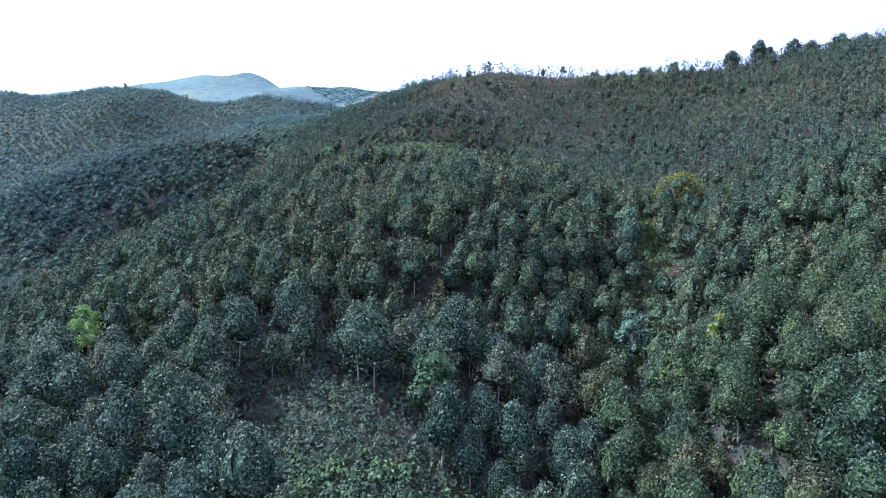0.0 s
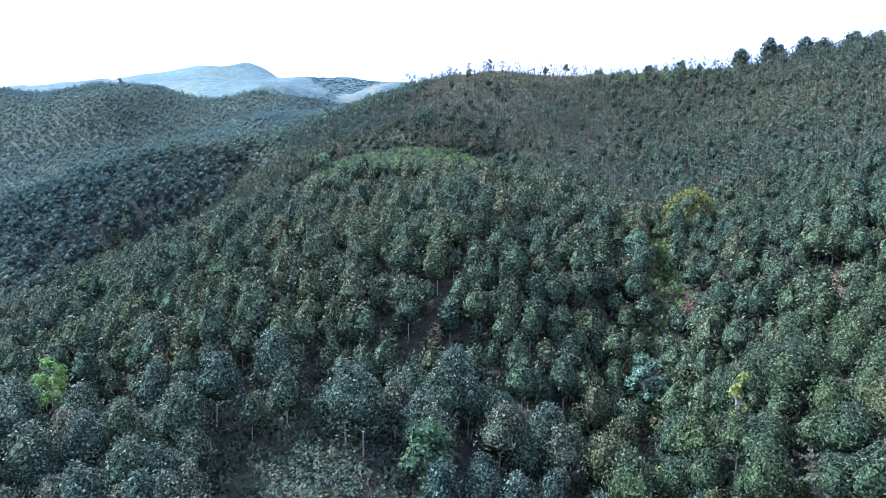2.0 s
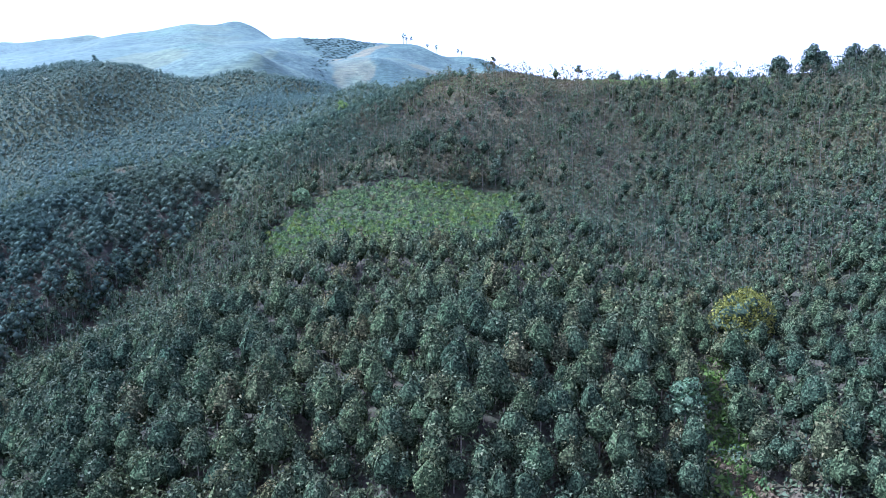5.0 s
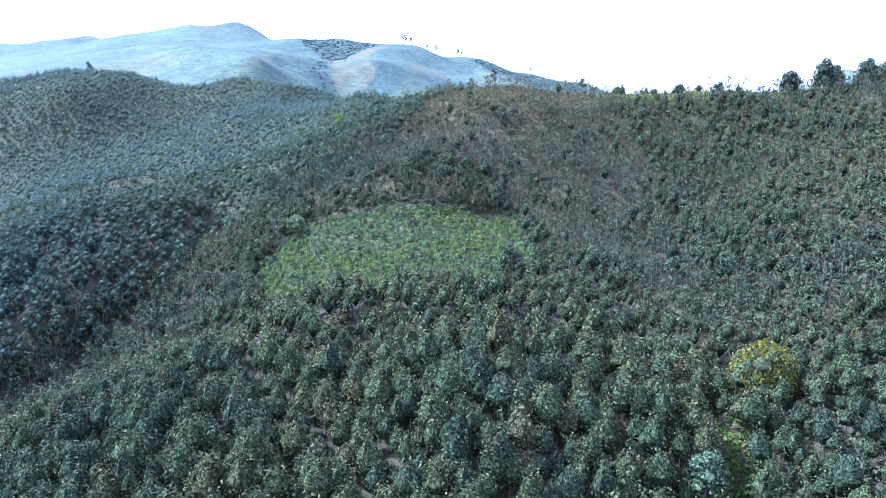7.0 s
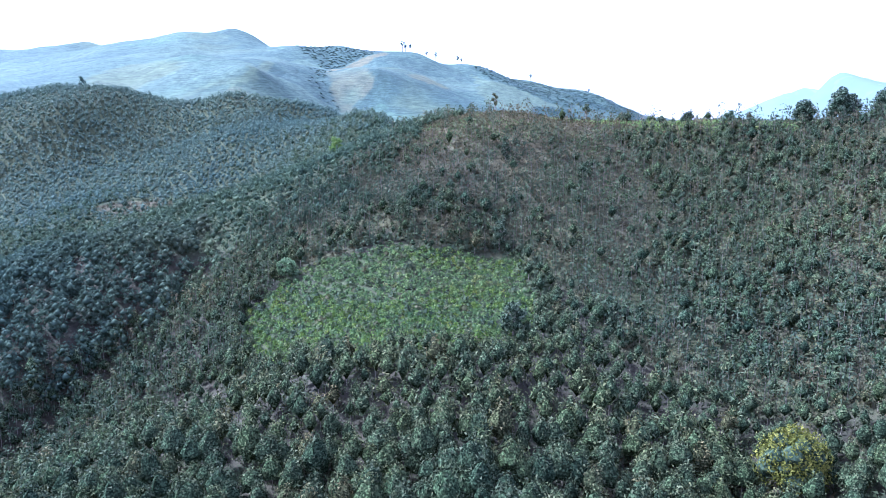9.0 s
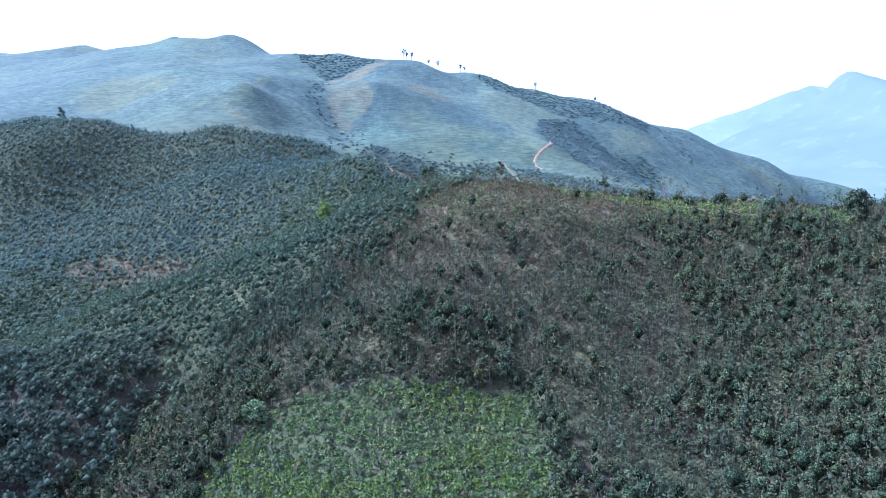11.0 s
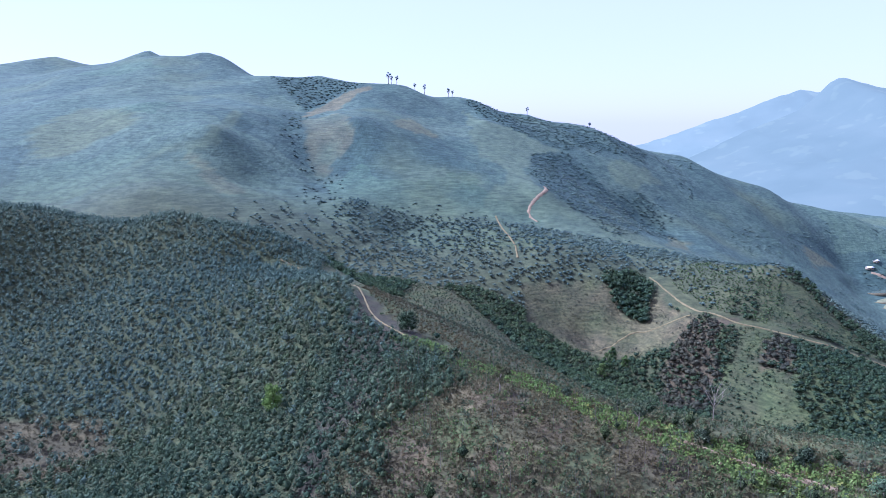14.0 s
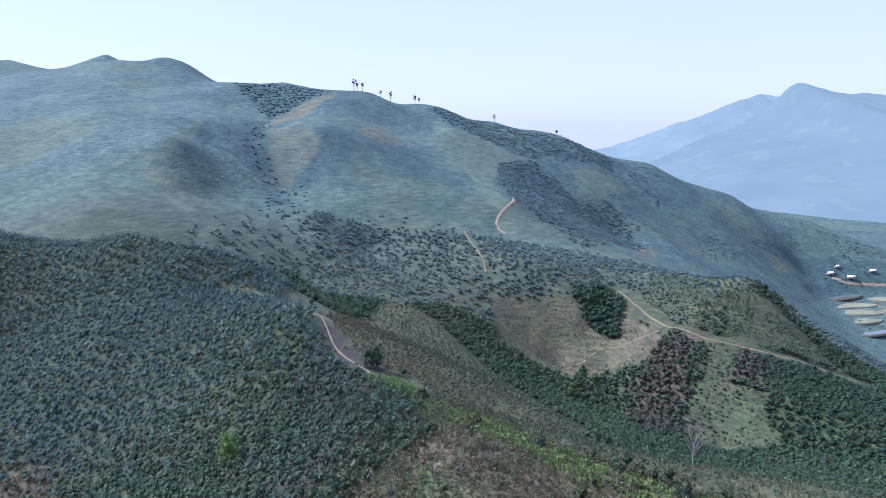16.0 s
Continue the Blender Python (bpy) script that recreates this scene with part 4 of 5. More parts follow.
stuff("young_trees", "thin young trees with sparse grey green leaves on a brown slope", "young forest", [LEAF_YOUNG, LEAF_YOUNG, THIN_BARK], young, p[~dry])
stuff("withered_trees", "thin withered young trees with brown leaves on the slope", "young forest", [LEAF_DRY, LEAF_DRY, THIN_BARK], young, p[dry])
east = np.clip((yx - 34) / 42, 0, 1) * np.clip((dens - 0.15) * 2.5, 0, 1)
thick = np.clip((waves(yx, yy, 9, 44) - 0.55) * 3.2, 0, 1)
fringe = np.clip(1 - (yy - 214) / 26, 0, 1) * (yx < -6)
keep = grown & (rng.uniform(0, 1, len(yx)) < 0.05 + 0.6 * thick * sparse + 0.74 * east + 0.28 * fringe) & ~(top & (luck > 0.12))
p = rows_for(rng, yx[keep], yy[keep], (0.4, 1.15), 7, tall=(0.7, 1.15))
stuff("scattered_trees", "dark green leafy trees scattered over the brown slope", "trees", [LEAF_KNOLL, CORE_SHADE_KNOLL, BARK], slim, p)

# ---- the spur and the hill to the west ----
broad = [clumped_crown(np.random.default_rng(95 + k), 5.6, 5.4, 0.2, 8, 23, 0.275, 0, 0.62) for k in range(6)]
hill = [round_tree(np.random.default_rng(100 + k), 3.05, 3.7, 27, 0.32, 0.56, (0.5, 1.12)) for k in range(8)]
hx, hy = sown(rng, (-340, 40, 90, 520), 2.28, 0.42)
t_line, _ = from_line(TRAIL, hx, hy)
luck = rng.uniform(0, 1, len(hx))
keep = (hx < west_edge(hy) + (waves(hx, hy, 14, 45) - 0.45) * 14) & (t_line > 3.4) & (hx > -26 - 0.62 * hy) & ~(inside(WEST_BARE, hx, hy, 8) & (luck < 0.6))
spur = (hy < 232 + 12 * waves(hx, hy, 20, 43)) & (hx < -64 + 8 * waves(hx, hy, 9, 47))
sx, sy = sown(rng, (-180, -30, 90, 250), 4.0, 0.36)
on = (sx < west_edge(sy) + np.where(sy < 208, 6.0, 1.5)) & (sx > -26 - 0.62 * sy) & (sy < 232 + 12 * waves(sx, sy, 20, 43)) & (sx < -64 + 8 * waves(sx, sy, 9, 47))
p = rows_for(rng, sx[on], sy[on], (0.8, 1.2), 6)
stuff("spur_side_forest", "dark dense forest on the shaded side spur", "forest", [LEAF_DEEP, LEAF_DEEP], broad, p)
p = rows_for(rng, hx[keep & ~spur], hy[keep & ~spur], (0.6, 1.2), 8, tall=(0.7, 1.15))
# Same trees on both parts; the farther part takes the haze-paled leaves.
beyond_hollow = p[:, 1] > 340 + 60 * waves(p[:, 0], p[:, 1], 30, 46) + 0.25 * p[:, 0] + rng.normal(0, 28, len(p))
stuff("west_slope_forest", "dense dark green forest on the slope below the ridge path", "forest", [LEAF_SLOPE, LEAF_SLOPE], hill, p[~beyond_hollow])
stuff("west_hill_forest", "dense forest over the western hill, leaves paled blue for haze", "forest", [LEAF_HILL_HAZE, LEAF_HILL_HAZE], hill, p[beyond_hollow])

# ---- the far side of the ridge, the road spur and the mountain ----
far_kind = [round_tree(np.random.default_rng(120 + k), 4.1, 3.2, 18, 0.42, 0.7, (0.6, 1.12)) for k in range(6)]
speck = [round_tree(np.random.default_rng(130 + k), 4.6, 1.5, 9, 0.6, 0.72) for k in range(5)]
FOOT_TRACK = [(53, 706), (54, 690), (55, 676), (58, 662), (62, 640), (62, 622)]
fx, fy = sown(rng, (-420, 420, 300, 690), 3.1)
d_trail, side = from_line(TRAIL, fx, fy)
beyond = ((fy > 505) & (rng.uniform(0, 1, len(fx)) < (np.interp(fx, [-170, -110, -10], [540, 665, 720]) + 50 * (waves(fx, fy, 40, 58) - 0.5) - fy) / 110) | ((fy > 335) & (side > 0) & (fx > west_edge(fy)))) & (d_trail > 9)
bare = (from_line(ROAD, fx, fy)[0] < 6.5) | (from_line(FOOT_TRACK, fx, fy)[0] < 2.6) | inside(LEE_OLIVE, fx, fy, 10, 14) | inside(DIRT, fx, fy, 10, 12) | (inside(LIGHT_SCRUB, fx, fy, 10, 14) & (rng.uniform(0, 1, len(fx)) < 0.75)) | (inside(SCAR, fx, fy, 6, 12) & ~inside(WOOD_BLOCK, fx, fy)) | (inside(STRIP_FIELD, fx, fy, 6, 14) & ~inside(PURPLE_PATCH, fx, fy, 4)) | inside(SPUR_FIELD, fx, fy, 6, 14)
thin = waves(fx, fy, 45, 51)
keep = beyond & ~bare & (rng.uniform(0, 1, len(fx)) < (0.85 + 1.1 * thin) * np.clip((d_trail - 34) / 50, 0.02, 1)) & (np.abs(fx) < 22 + 0.62 * fy) & ~((fx < -60) & (fy < 545))
fx, fy = fx[keep], fy[keep]
p = rows_for(rng, fx, fy, (0.8, 1.35), 6, tall=(0.75, 1.1))
p[inside(WOOD_BLOCK, fx, fy), 3:5] *= 1.5
dry = (inside(PURPLE_WOOD, fx, fy, 5) | inside(PURPLE_PATCH, fx, fy, 4)) & (rng.uniform(0, 1, len(fx)) < 0.72)
p[dry, 3:5] *= 1.05
upper = (p[:, 1] > 548 + 50 * waves(p[:, 0], p[:, 1], 35, 57)) & ~inside(WOOD_BLOCK, fx, fy)
p[upper, 3:5] *= (0.85, 0.7)
standing = ~upper | (rng.uniform(0, 1, len(p)) < 0.5)
stuff("upper_wood", "woodland on the foot of the mountain, leaves paled blue for haze", "forest", [LEAF_FAR_HAZE, LEAF_FAR_HAZE], far_kind, p[upper & ~dry & standing])
stuff("spur_forest", "mixed green woodland on the lower slopes beyond the ridge", "forest", [LEAF_SPUR, CORE_SHADE_SLOPE], far_kind, p[~dry & ~upper])
stuff("withered_wood", "patches of brown withered woodland on the lower spur", "forest", [LEAF_BARE_WOOD, LEAF_BARE_WOOD], far_kind, p[dry])
fx, fy = sown(rng, (-640, 760, 540, 1190), 4.7)
bare = np.zeros(len(fx), bool)
for poly in (*MOUNTAIN_FIELDS, LANDSLIP, RED_STRIP, LEFT_BARE, BROWN_PATCH, FOOT_BARE, MOUND_BARE, VALLEY_FLAT):
    bare |= inside(poly, fx, fy, 12, 20)
in_wood = np.zeros(len(fx), bool)
for poly in (BIG_WOOD, CREST_WOOD, PLATEAU_WOOD):
    in_wood |= inside(poly, fx, fy, 10, 14)
stray = np.clip((712 - fy) / 60, 0, 0.4) * (fx > -25) + 0.3 * np.exp(-((from_line(CUTS[0], fx, fy)[0] / 14) ** 2)) + 0.25 * np.clip((fx - 150) / 60, 0, 1) * (waves(fx, fy, 40, 54) > 0.6)
keep = ~bare & (fy > np.interp(fx, [-90, -10], [560, 640])) & (rng.uniform(0, 1, len(fx)) < np.where(in_wood, 0.6, stray)) & (fx > -130 - 0.64 * (fy - 100)) & (fx < 0.75 * (fy - 100)) & (fy < 1130)
p = rows_for(rng, fx[keep], fy[keep], (0.6, 1.15), 5, tall=(0.5, 0.85))
thick = in_wood[keep]
p[thick, 3:5] *= (1.2, 0.9)
stuff("mountain_forest", "closed woods in blocks over the mountain side, leaves paled blue for haze", "forest", [LEAF_FAR_HAZE, LEAF_FAR_HAZE], speck, p[thick])
stuff("gully_scrub", "scattered trees in the gullies of the mountain side, leaves paled blue for haze", "forest", [LEAF_FAR_HAZE, LEAF_FAR_HAZE], speck, p[~thick])

# ---- shrubs and tall grass ----
tuft = []
for k in range(6):
    r = np.random.default_rng(140 + k)
    n = 30
    a, q = r.uniform(0, 6.28, n), r.uniform(0.1, 0.75, n)
    at = np.stack([np.cos(a) * q, np.sin(a) * q, 0.15 + r.uniform(0, 0.9, n) * (1 - 0.6 * q)], 1)
    v, f = leaf_cards(r, at, np.stack([np.cos(a), np.sin(a), np.full(n, 1.1)], 1) + r.normal(size=(n, 3)) * 0.4, 0.21)
    tuft.append((v, f, np.zeros(len(f), int)))


herbs = []
for k in range(4):
    r = np.random.default_rng(150 + k)
    a, q = r.uniform(0, 6.28, 56), r.uniform(0.05, 0.8, 56)
    at = np.stack([np.cos(a) * q, np.sin(a) * q, 0.1 + r.uniform(0, 0.9, 56) * (1 - 0.6 * q)], 1)
    v, f = leaf_cards(r, at, np.stack([np.cos(a), np.sin(a), np.full(56, 1.3)], 1) + r.normal(size=(56, 3)) * 0.4, 0.13)
    herbs.append((v, f, np.zeros(len(f), int)))


def shrubs(name, label, box, gap, where, sizes, leaf, chance=1.0, blades=30, herb=False):
    x, y = sown(rng, box, gap)
    keep = where(x, y) & (rng.uniform(0, 1, len(x)) < chance)
    kinds = herbs if herb else [(v[: blades * 3], f[:blades], m[:blades]) for v, f, m in tuft]
    return stuff(name, label, "shrubs", [leaf], kinds, rows_for(rng, x[keep], y[keep], sizes, len(kinds), 0.05, (0.7, 1.2)))


shrubs("clearing_shrubs", "bright green low crops and weeds in a clearing", (-50, 30, 155, 222), 1.15, lambda x, y: inside(CLEARING, x, y, 4), (0.6, 1.25), LEAF_SHRUB, 0.85)
shrubs("crop_plants", "yellow green leafy crops in patches of the clearing", (-50, 30, 155, 222), 1.3, lambda x, y: inside(CLEARING, x, y, 3) & (waves(x, y, 9, 65) > 0.38 + 0.012 * (y - 190)), (0.6, 1.2), LEAF_VERGE, 0.8)
shrubs("clearing_bushes", "dark green bushes dotted over the clearing", (-50, 30, 155, 222), 2.6, lambda x, y: inside(CLEARING, x, y, 3) & (waves(x, y, 12, 66) > 0.1), (0.7, 1.7), LEAF_YOUNG, 0.9)
shrubs("gap_shrubs", "green weeds and bushes between the plantation trees", (-40, 30, 40, 80), 0.95, lambda x, y: inside(FRONT_GAP, x, y, 3) | (from_line(FRONT_GAP + FRONT_GAP[:1], x, y)[0] < 4), (0.7, 1.5), LEAF_YOUNG, 0.8, herb=True)
shrubs("gap_weeds", "yellow green tall weeds below the plantation trees", (-40, 30, 40, 64), 1.2, lambda x, y: inside(FRONT_GAP, x, y, 3) & (waves(x, y, 6, 70) > 0.35), (0.9, 1.9), LEAF_SHRUB, 0.8, herb=True)
shrubs("gully_bushes", "rank green bushes along a gully", (8, 62, 55, 130), 1.4, lambda x, y: (from_line(GULLY, x, y)[0] < 3.0) & (waves(x, y, 8, 61) > 0.3), (0.7, 1.6), LEAF_VERGE)
shrubs("verge_bushes", "bright green bushes along the ridge trail", (-10, 130, 240, 345), 0.95, lambda x, y: (np.abs(from_line(TRAIL, x, y)[0] - 2.8) < 2.3) & (waves(x, y, 11, 62) > 0.08), (0.6, 1.4), LEAF_RIDGE, blades=22)
shrubs("slope_weeds", "dry brown weeds between the young trees", (-55, 165, 135, 345), 1.35, lambda x, y: inside(BROWN_SLOPE, x, y, 10), (0.6, 1.7), LEAF_DRY, 0.8, blades=10)
shrubs("slope_herbs", "patches of light green herbs on the brown slope", (-30, 130, 180, 262), 1.2, lambda x, y: inside(BROWN_SLOPE, x, y, 10) & (waves(x, y, 11, 75) > 0.68), (0.4, 1.0), LEAF_SHRUB, 0.8, blades=14)
shrubs("slope_bushes", "green bushes between the young trees", (-60, 165, 135, 340), 2.6, lambda x, y: (inside(BROWN_SLOPE, x, y, 10) | ((x > 0) & (y > 290))) & (waves(x, y, 15, 63) > 0.4), (0.5, 1.3), LEAF_YOUNG, blades=18)
shrubs("undergrowth", "dark green bushes under the plantation trees", (-75, 95, 40, 150), 2.1, lambda x, y: (np.abs(x) < 20 + 0.55 * y) & ~inside(EARTH_CUT, x, y, 3), (0.9, 1.7), LEAF_YOUNG, 0.5, herb=True)
shrubs("forest_weeds", "low dull green weeds on the floor of the plantation", (-50, 50, 44, 104), 1.25, lambda x, y: ~inside(EARTH_CUT, x, y, 3), (0.6, 1.4), LEAF_YOUNG, 0.85, blades=15)
shrubs("far_side_bushes", "grey green scrub on the slope behind the ridge", (-60, 150, 262, 470), 2.3, lambda x, y: ~inside(LEE_OLIVE, x, y, 10, 14) & ~inside(DIRT, x, y, 10, 12) & (from_line(TRAIL, x, y)[1] > 0) & (from_line(TRAIL, x, y)[0] < 75) & (from_line(TRAIL, x, y)[0] > 22) & (waves(x, y, 18, 64) > 0.35), (0.7, 1.6), LEAF_SLOPE, blades=14)
shrubs("slope_brush", "reddish brown dry brush between the trees of the east slope", (17, 100, 44, 140), 1.5, lambda x, y: (x < 20 + 0.6 * y) & ~inside(EARTH_CUT, x, y, 3) & (waves(x, y, 13, 71) > 0.45), (0.7, 1.6), LEAF_DRY, 0.8, blades=16)
shrubs("slope_undergrowth", "dull green bushes between the trees of the east slope", (17, 100, 44, 140), 1.4, lambda x, y: (x < 20 + 0.6 * y) & ~inside(EARTH_CUT, x, y, 3) & (waves(x, y, 13, 71) < 0.55), (0.8, 1.7), LEAF_YOUNG, 0.8, blades=18)
shrubs("bank_bushes", "yellow green bushes on a bare earth bank", (26, 70, 74, 112), 1.3, lambda x, y: inside(EARTH_CUT, x, y, 8), (0.4, 1.1), LEAF_SHRUB, 0.22)

field_grass = [(v[:24], f[:8], m[:8]) for v, f, m in tuft]
x, y = sown(rng, (40, 280, 430, 620), 2.3)
on = inside(SCAR, x, y, 6, 12) & (waves(x, y, 9, 67) > 0.2 + 0.4 * (x > 125))
stuff("scar_weeds", "dry grey brown weeds on a bare torn slope", "shrubs", [LEAF_BARE_WOOD], field_grass, rows_for(rng, x[on], y[on], (0.8, 2.0), 6, 0.05, (0.5, 1.0)))
on = (inside(STRIP_FIELD, x, y, 8, 14) | inside(SPUR_FIELD, x, y, 8, 14)) & (waves(x, y, 9, 68) > 0.15)
stuff("field_weeds", "dull green weeds over the fields of the lower spur", "shrubs", [LEAF_YOUNG], field_grass, rows_for(rng, x[on], y[on], (1.0, 2.2), 6, 0.05, (0.4, 0.8)))
on = on & (rng.uniform(0, 1, len(x)) < 0.16 + 0.3 * (waves(x, y, 18, 72) > 0.66))
stuff("field_bushes", "low bushes spread over the fields of the lower spur", "shrubs", [LEAF_SPUR, CORE_SHADE_SLOPE], far_kind, rows_for(rng, x[on], y[on], (0.25, 0.6), 6, 0.05, (0.6, 1.0)))
shrubs("hill_weeds", "dry brown scrub in a gap of the western forest", (-160, -75, 312, 365), 1.8, lambda x, y: inside(WEST_BARE, x, y, 8), (0.6, 1.4), LEAF_DRY, 0.9, 14)
x, y = sown(rng, (-30, 170, 255, 480), 2.7)
d, way = from_line(TRAIL, x, y)
on = (way > 0) & (d > 3) & (d < 85) & (rng.uniform(0, 1, len(x)) < np.clip((d - 18) / 40, 0.08, 0.8) * (0.2 + 0.9 * waves(x, y, 16, 69))) & (x > west_edge(y)) & ~inside(LEE_OLIVE, x, y, 10, 14) & ~inside(DIRT, x, y, 10, 12)
stuff("slope_scrub", "low green scrub over the slope behind the ridge", "shrubs", [LEAF_SPUR, CORE_SHADE_SLOPE], far_kind, rows_for(rng, x[on], y[on], (0.22, 0.52), 6, 0.05, (0.6, 1.1)))
shrubs("summit_weeds", "dry brown weeds over the bare summit", (-25, 130, 250, 348), 1.15, lambda x, y: inside(BROWN_SLOPE, x, y, 10) & (y > 260 - 0.15 * x), (0.35, 0.85), LEAF_DRY, 0.8, 12)
shrubs("summit_herbs", "patches of green herbs on the summit", (-25, 130, 250, 348), 1.3, lambda x, y: inside(BROWN_SLOPE, x, y, 10) & (y > 258 - 0.15 * x) & (waves(x, y, 8, 71) > 0.5), (0.4, 1.0), LEAF_SHRUB, 0.9, 16)
shrubs("lee_weeds", "dry brown weeds on the slope behind the ridge", (-30, 170, 255, 440), 1.9, lambda x, y: (from_line(TRAIL, x, y)[1] > 0) & (np.abs(from_line(TRAIL, x, y)[0] - 32) < 28), (0.5, 1.1), LEAF_DRY, 0.7, 12)
x, y = sown(rng, (160, 240, 525, 635), 2.4)
on = inside(LIGHT_SCRUB, x, y, 10, 14) & (from_line(ROAD, x, y)[0] > 4) & (rng.uniform(0, 1, len(x)) < 0.8)
stuff("light_scrub", "light green scrub above the road", "shrubs", [LEAF_YOUNG, LEAF_SHRUB], far_kind, rows_for(rng, x[on], y[on], (0.28, 0.62), 6, 0.05, (0.6, 1.0)))
shrubs("edge_bushes", "green bushes round the edge of the clearing", (-55, 35, 150, 228), 1.5, lambda x, y: (from_line(CLEARING + CLEARING[:1], x, y)[0] < 5) & ~inside(CLEARING, x, y, -3), (0.9, 2.2), LEAF_YOUNG, 0.85)
shrubs("lee_bushes", "low green bushes on the slope just behind the ridge trail", (10, 165, 255, 345), 1.7, lambda x, y: (from_line(TRAIL, x, y)[1] > 0) & (np.abs(from_line(TRAIL, x, y)[0] - 18) < 14) & (waves(x, y, 10, 74) > 0.3), (0.6, 1.5), LEAF_YOUNG, 0.8, 16)
shrubs("bank_foot_bushes", "dull green bushes below a bare earth bank", (22, 52, 70, 102), 1.2, lambda x, y: inside(BANK_FOOT, x, y, 4) & ~inside(EARTH_CUT, x, y, 1), (0.8, 1.7), LEAF_YOUNG, 1.0)
shrubs("bank_weeds", "dry brown weeds on a bare earth bank", (26, 70, 74, 112), 1.1, lambda x, y: inside(EARTH_CUT, x, y, 5), (0.7, 1.5), LEAF_RUST, 0.9, herb=True)
x, y = sown(rng, (-25, 100, 330, 570), 2.1)
d, way = from_line(TRAIL, x, y)
on = inside(LEE_OLIVE, x, y, 10, 14) & (d > 3)
brown_part = rng.uniform(0, 1, len(x)) < np.clip(1.2 - d / 55, 0.25, 0.85)
thick = rng.uniform(0, 1, len(x)) < 0.7 + 0.4 * waves(x, y, 14, 73)
stuff("olive_scrub", "low olive green scrub on the slope behind the ridge path", "shrubs", [LEAF_YOUNG, CORE_SHADE_SLOPE], far_kind, rows_for(rng, x[on & thick & ~brown_part], y[on & thick & ~brown_part], (0.2, 0.42), 6, 0.05, (0.6, 1.1)))
stuff("brown_scrub", "low brown withered scrub beside the ridge path", "shrubs", [LEAF_DRY, LEAF_DRY], far_kind, rows_for(rng, x[on & thick & brown_part], y[on & thick & brown_part], (0.2, 0.46), 6, 0.05, (0.6, 1.2)))

# ---- single trees that stand out ----


def lone_tree(name, label, x, y, tall, wide, leaf, low=0.25, clumps=9, per=110, size=0.24, category="tree", group=""):
    """A broad tree: trunk, a few limbs and a clumped crown."""
    r = np.random.default_rng(int(abs(x) * 31 + abs(y) * 17))
    base = thing(name, pose(x, y, float(height(x, y)) - 0.15, 0, 0, r.uniform(0, 360)), label, category, group)
    part("trunk", mesh_from("trunk", *cone_trunk(r, tall * 0.7, 0.035 * tall, 7, 5, 0.3), [BARK]), base)
    for k in range(4):
        a, z = k * 1.57 + r.uniform(-0.4, 0.4), tall * (0.3 + 0.08 * k)
        tip = (math.cos(a) * wide * 0.36, math.sin(a) * wide * 0.36, z + tall * 0.2)
        part("limb", mesh_from("limb", *limb((0, 0, z), tip, 0.016 * tall, 0.006 * tall), [BARK]), base)
    v, f, m = clumped_crown(r, tall, wide, tall * low, clumps, per, size)
    part("crown", mesh_from("crown", v, f, [leaf, CORE_SHADE_DARK if leaf is LEAF_DARK else leaf if leaf in (LEAF_FAR_HAZE, LEAF_HILL_HAZE, LEAF_LIME) else CORE_SHADE_SLOPE], m, np.full(len(v), 0.5)), base)
    return base


lone_tree("golden_tree", "broad tree with golden yellow green crown beside a gully", 45, 134, 8.6, 8.6, LEAF_GOLD, 0.1, 20, 300, 0.18)
lone_tree("lime_tree", "small tree with bright lime green leaves among dark trees", -41, 79, 9.0, 3.8, LEAF_LIME, 0.3, 7, 120, 0.17)
lone_tree("pale_tree", "small tree with pale grey green layered leaves in a gully", 24, 87, 7.5, 4.6, LEAF_PALE, 0.2, 8, 120, 0.20)
lone_tree("pale_tree", "small tree with pale grey green leaves by a gully", 30, 115, 7.0, 5.0, LEAF_PALE, 0.2, 8, 120, 0.20)
lone_tree("lime_shrub", "slim young tree with lime green leaves", 28, 71, 7.4, 2.2, LEAF_LIME, 0.3, 5, 80, 0.17)
lone_tree("light_tree", "plantation tree with lighter green leaves", -1, 68, 8.6, 4.8, LEAF_SHRUB, 0.25, 9, 140, 0.19)
for x, y, tall, wide in ((99, 245, 7.6, 6.4), (107, 242, 9.4, 6.4), (112, 246, 7.4, 5.6), (117, 239, 8.8, 6.6), (124, 241, 7.8, 6.4), (131, 236, 8.4, 7.0), (140, 238, 7.4, 6.5)):
    lone_tree("ridge_tree", "large dark broadleaf tree on the ridge line", x, y, tall, wide, LEAF_DARK, 0.15, 11, 110, 0.27, group="large trees on the ridge")
lone_tree("round_tree", "small round pale green tree on the ridge", 81, 251, 5.4, 4.6, LEAF_PALE, 0.2, 6, 100, 0.20)
lone_tree("thin_tree", "thin tree with sparse leaves on the summit", 18, 289, 7.0, 2.6, LEAF_YOUNG, 0.35, 5, 52, 0.22)
lone_tree("thin_tree", "thin leaning tree with sparse leaves on the ridge", 46, 277, 6.6, 3.0, LEAF_YOUNG, 0.5, 4, 44, 0.22)
lone_tree("shade_tree", "round dark green tree beside the ridge path", -5, 352, 7.4, 7.2, LEAF_DARK, 0.1, 10, 120, 0.29)
lone_tree("bright_tree", "tall bright green tree standing out of the dark forest", -39, 314, 9.0, 5.6, LEAF_LIME, 0.15, 9, 120, 0.24)
lone_tree("cone_tree", "dark upright tree at the corner of the clearing", 14, 215, 7.5, 3.6, LEAF_DARK, 0.1, 8, 100, 0.24)
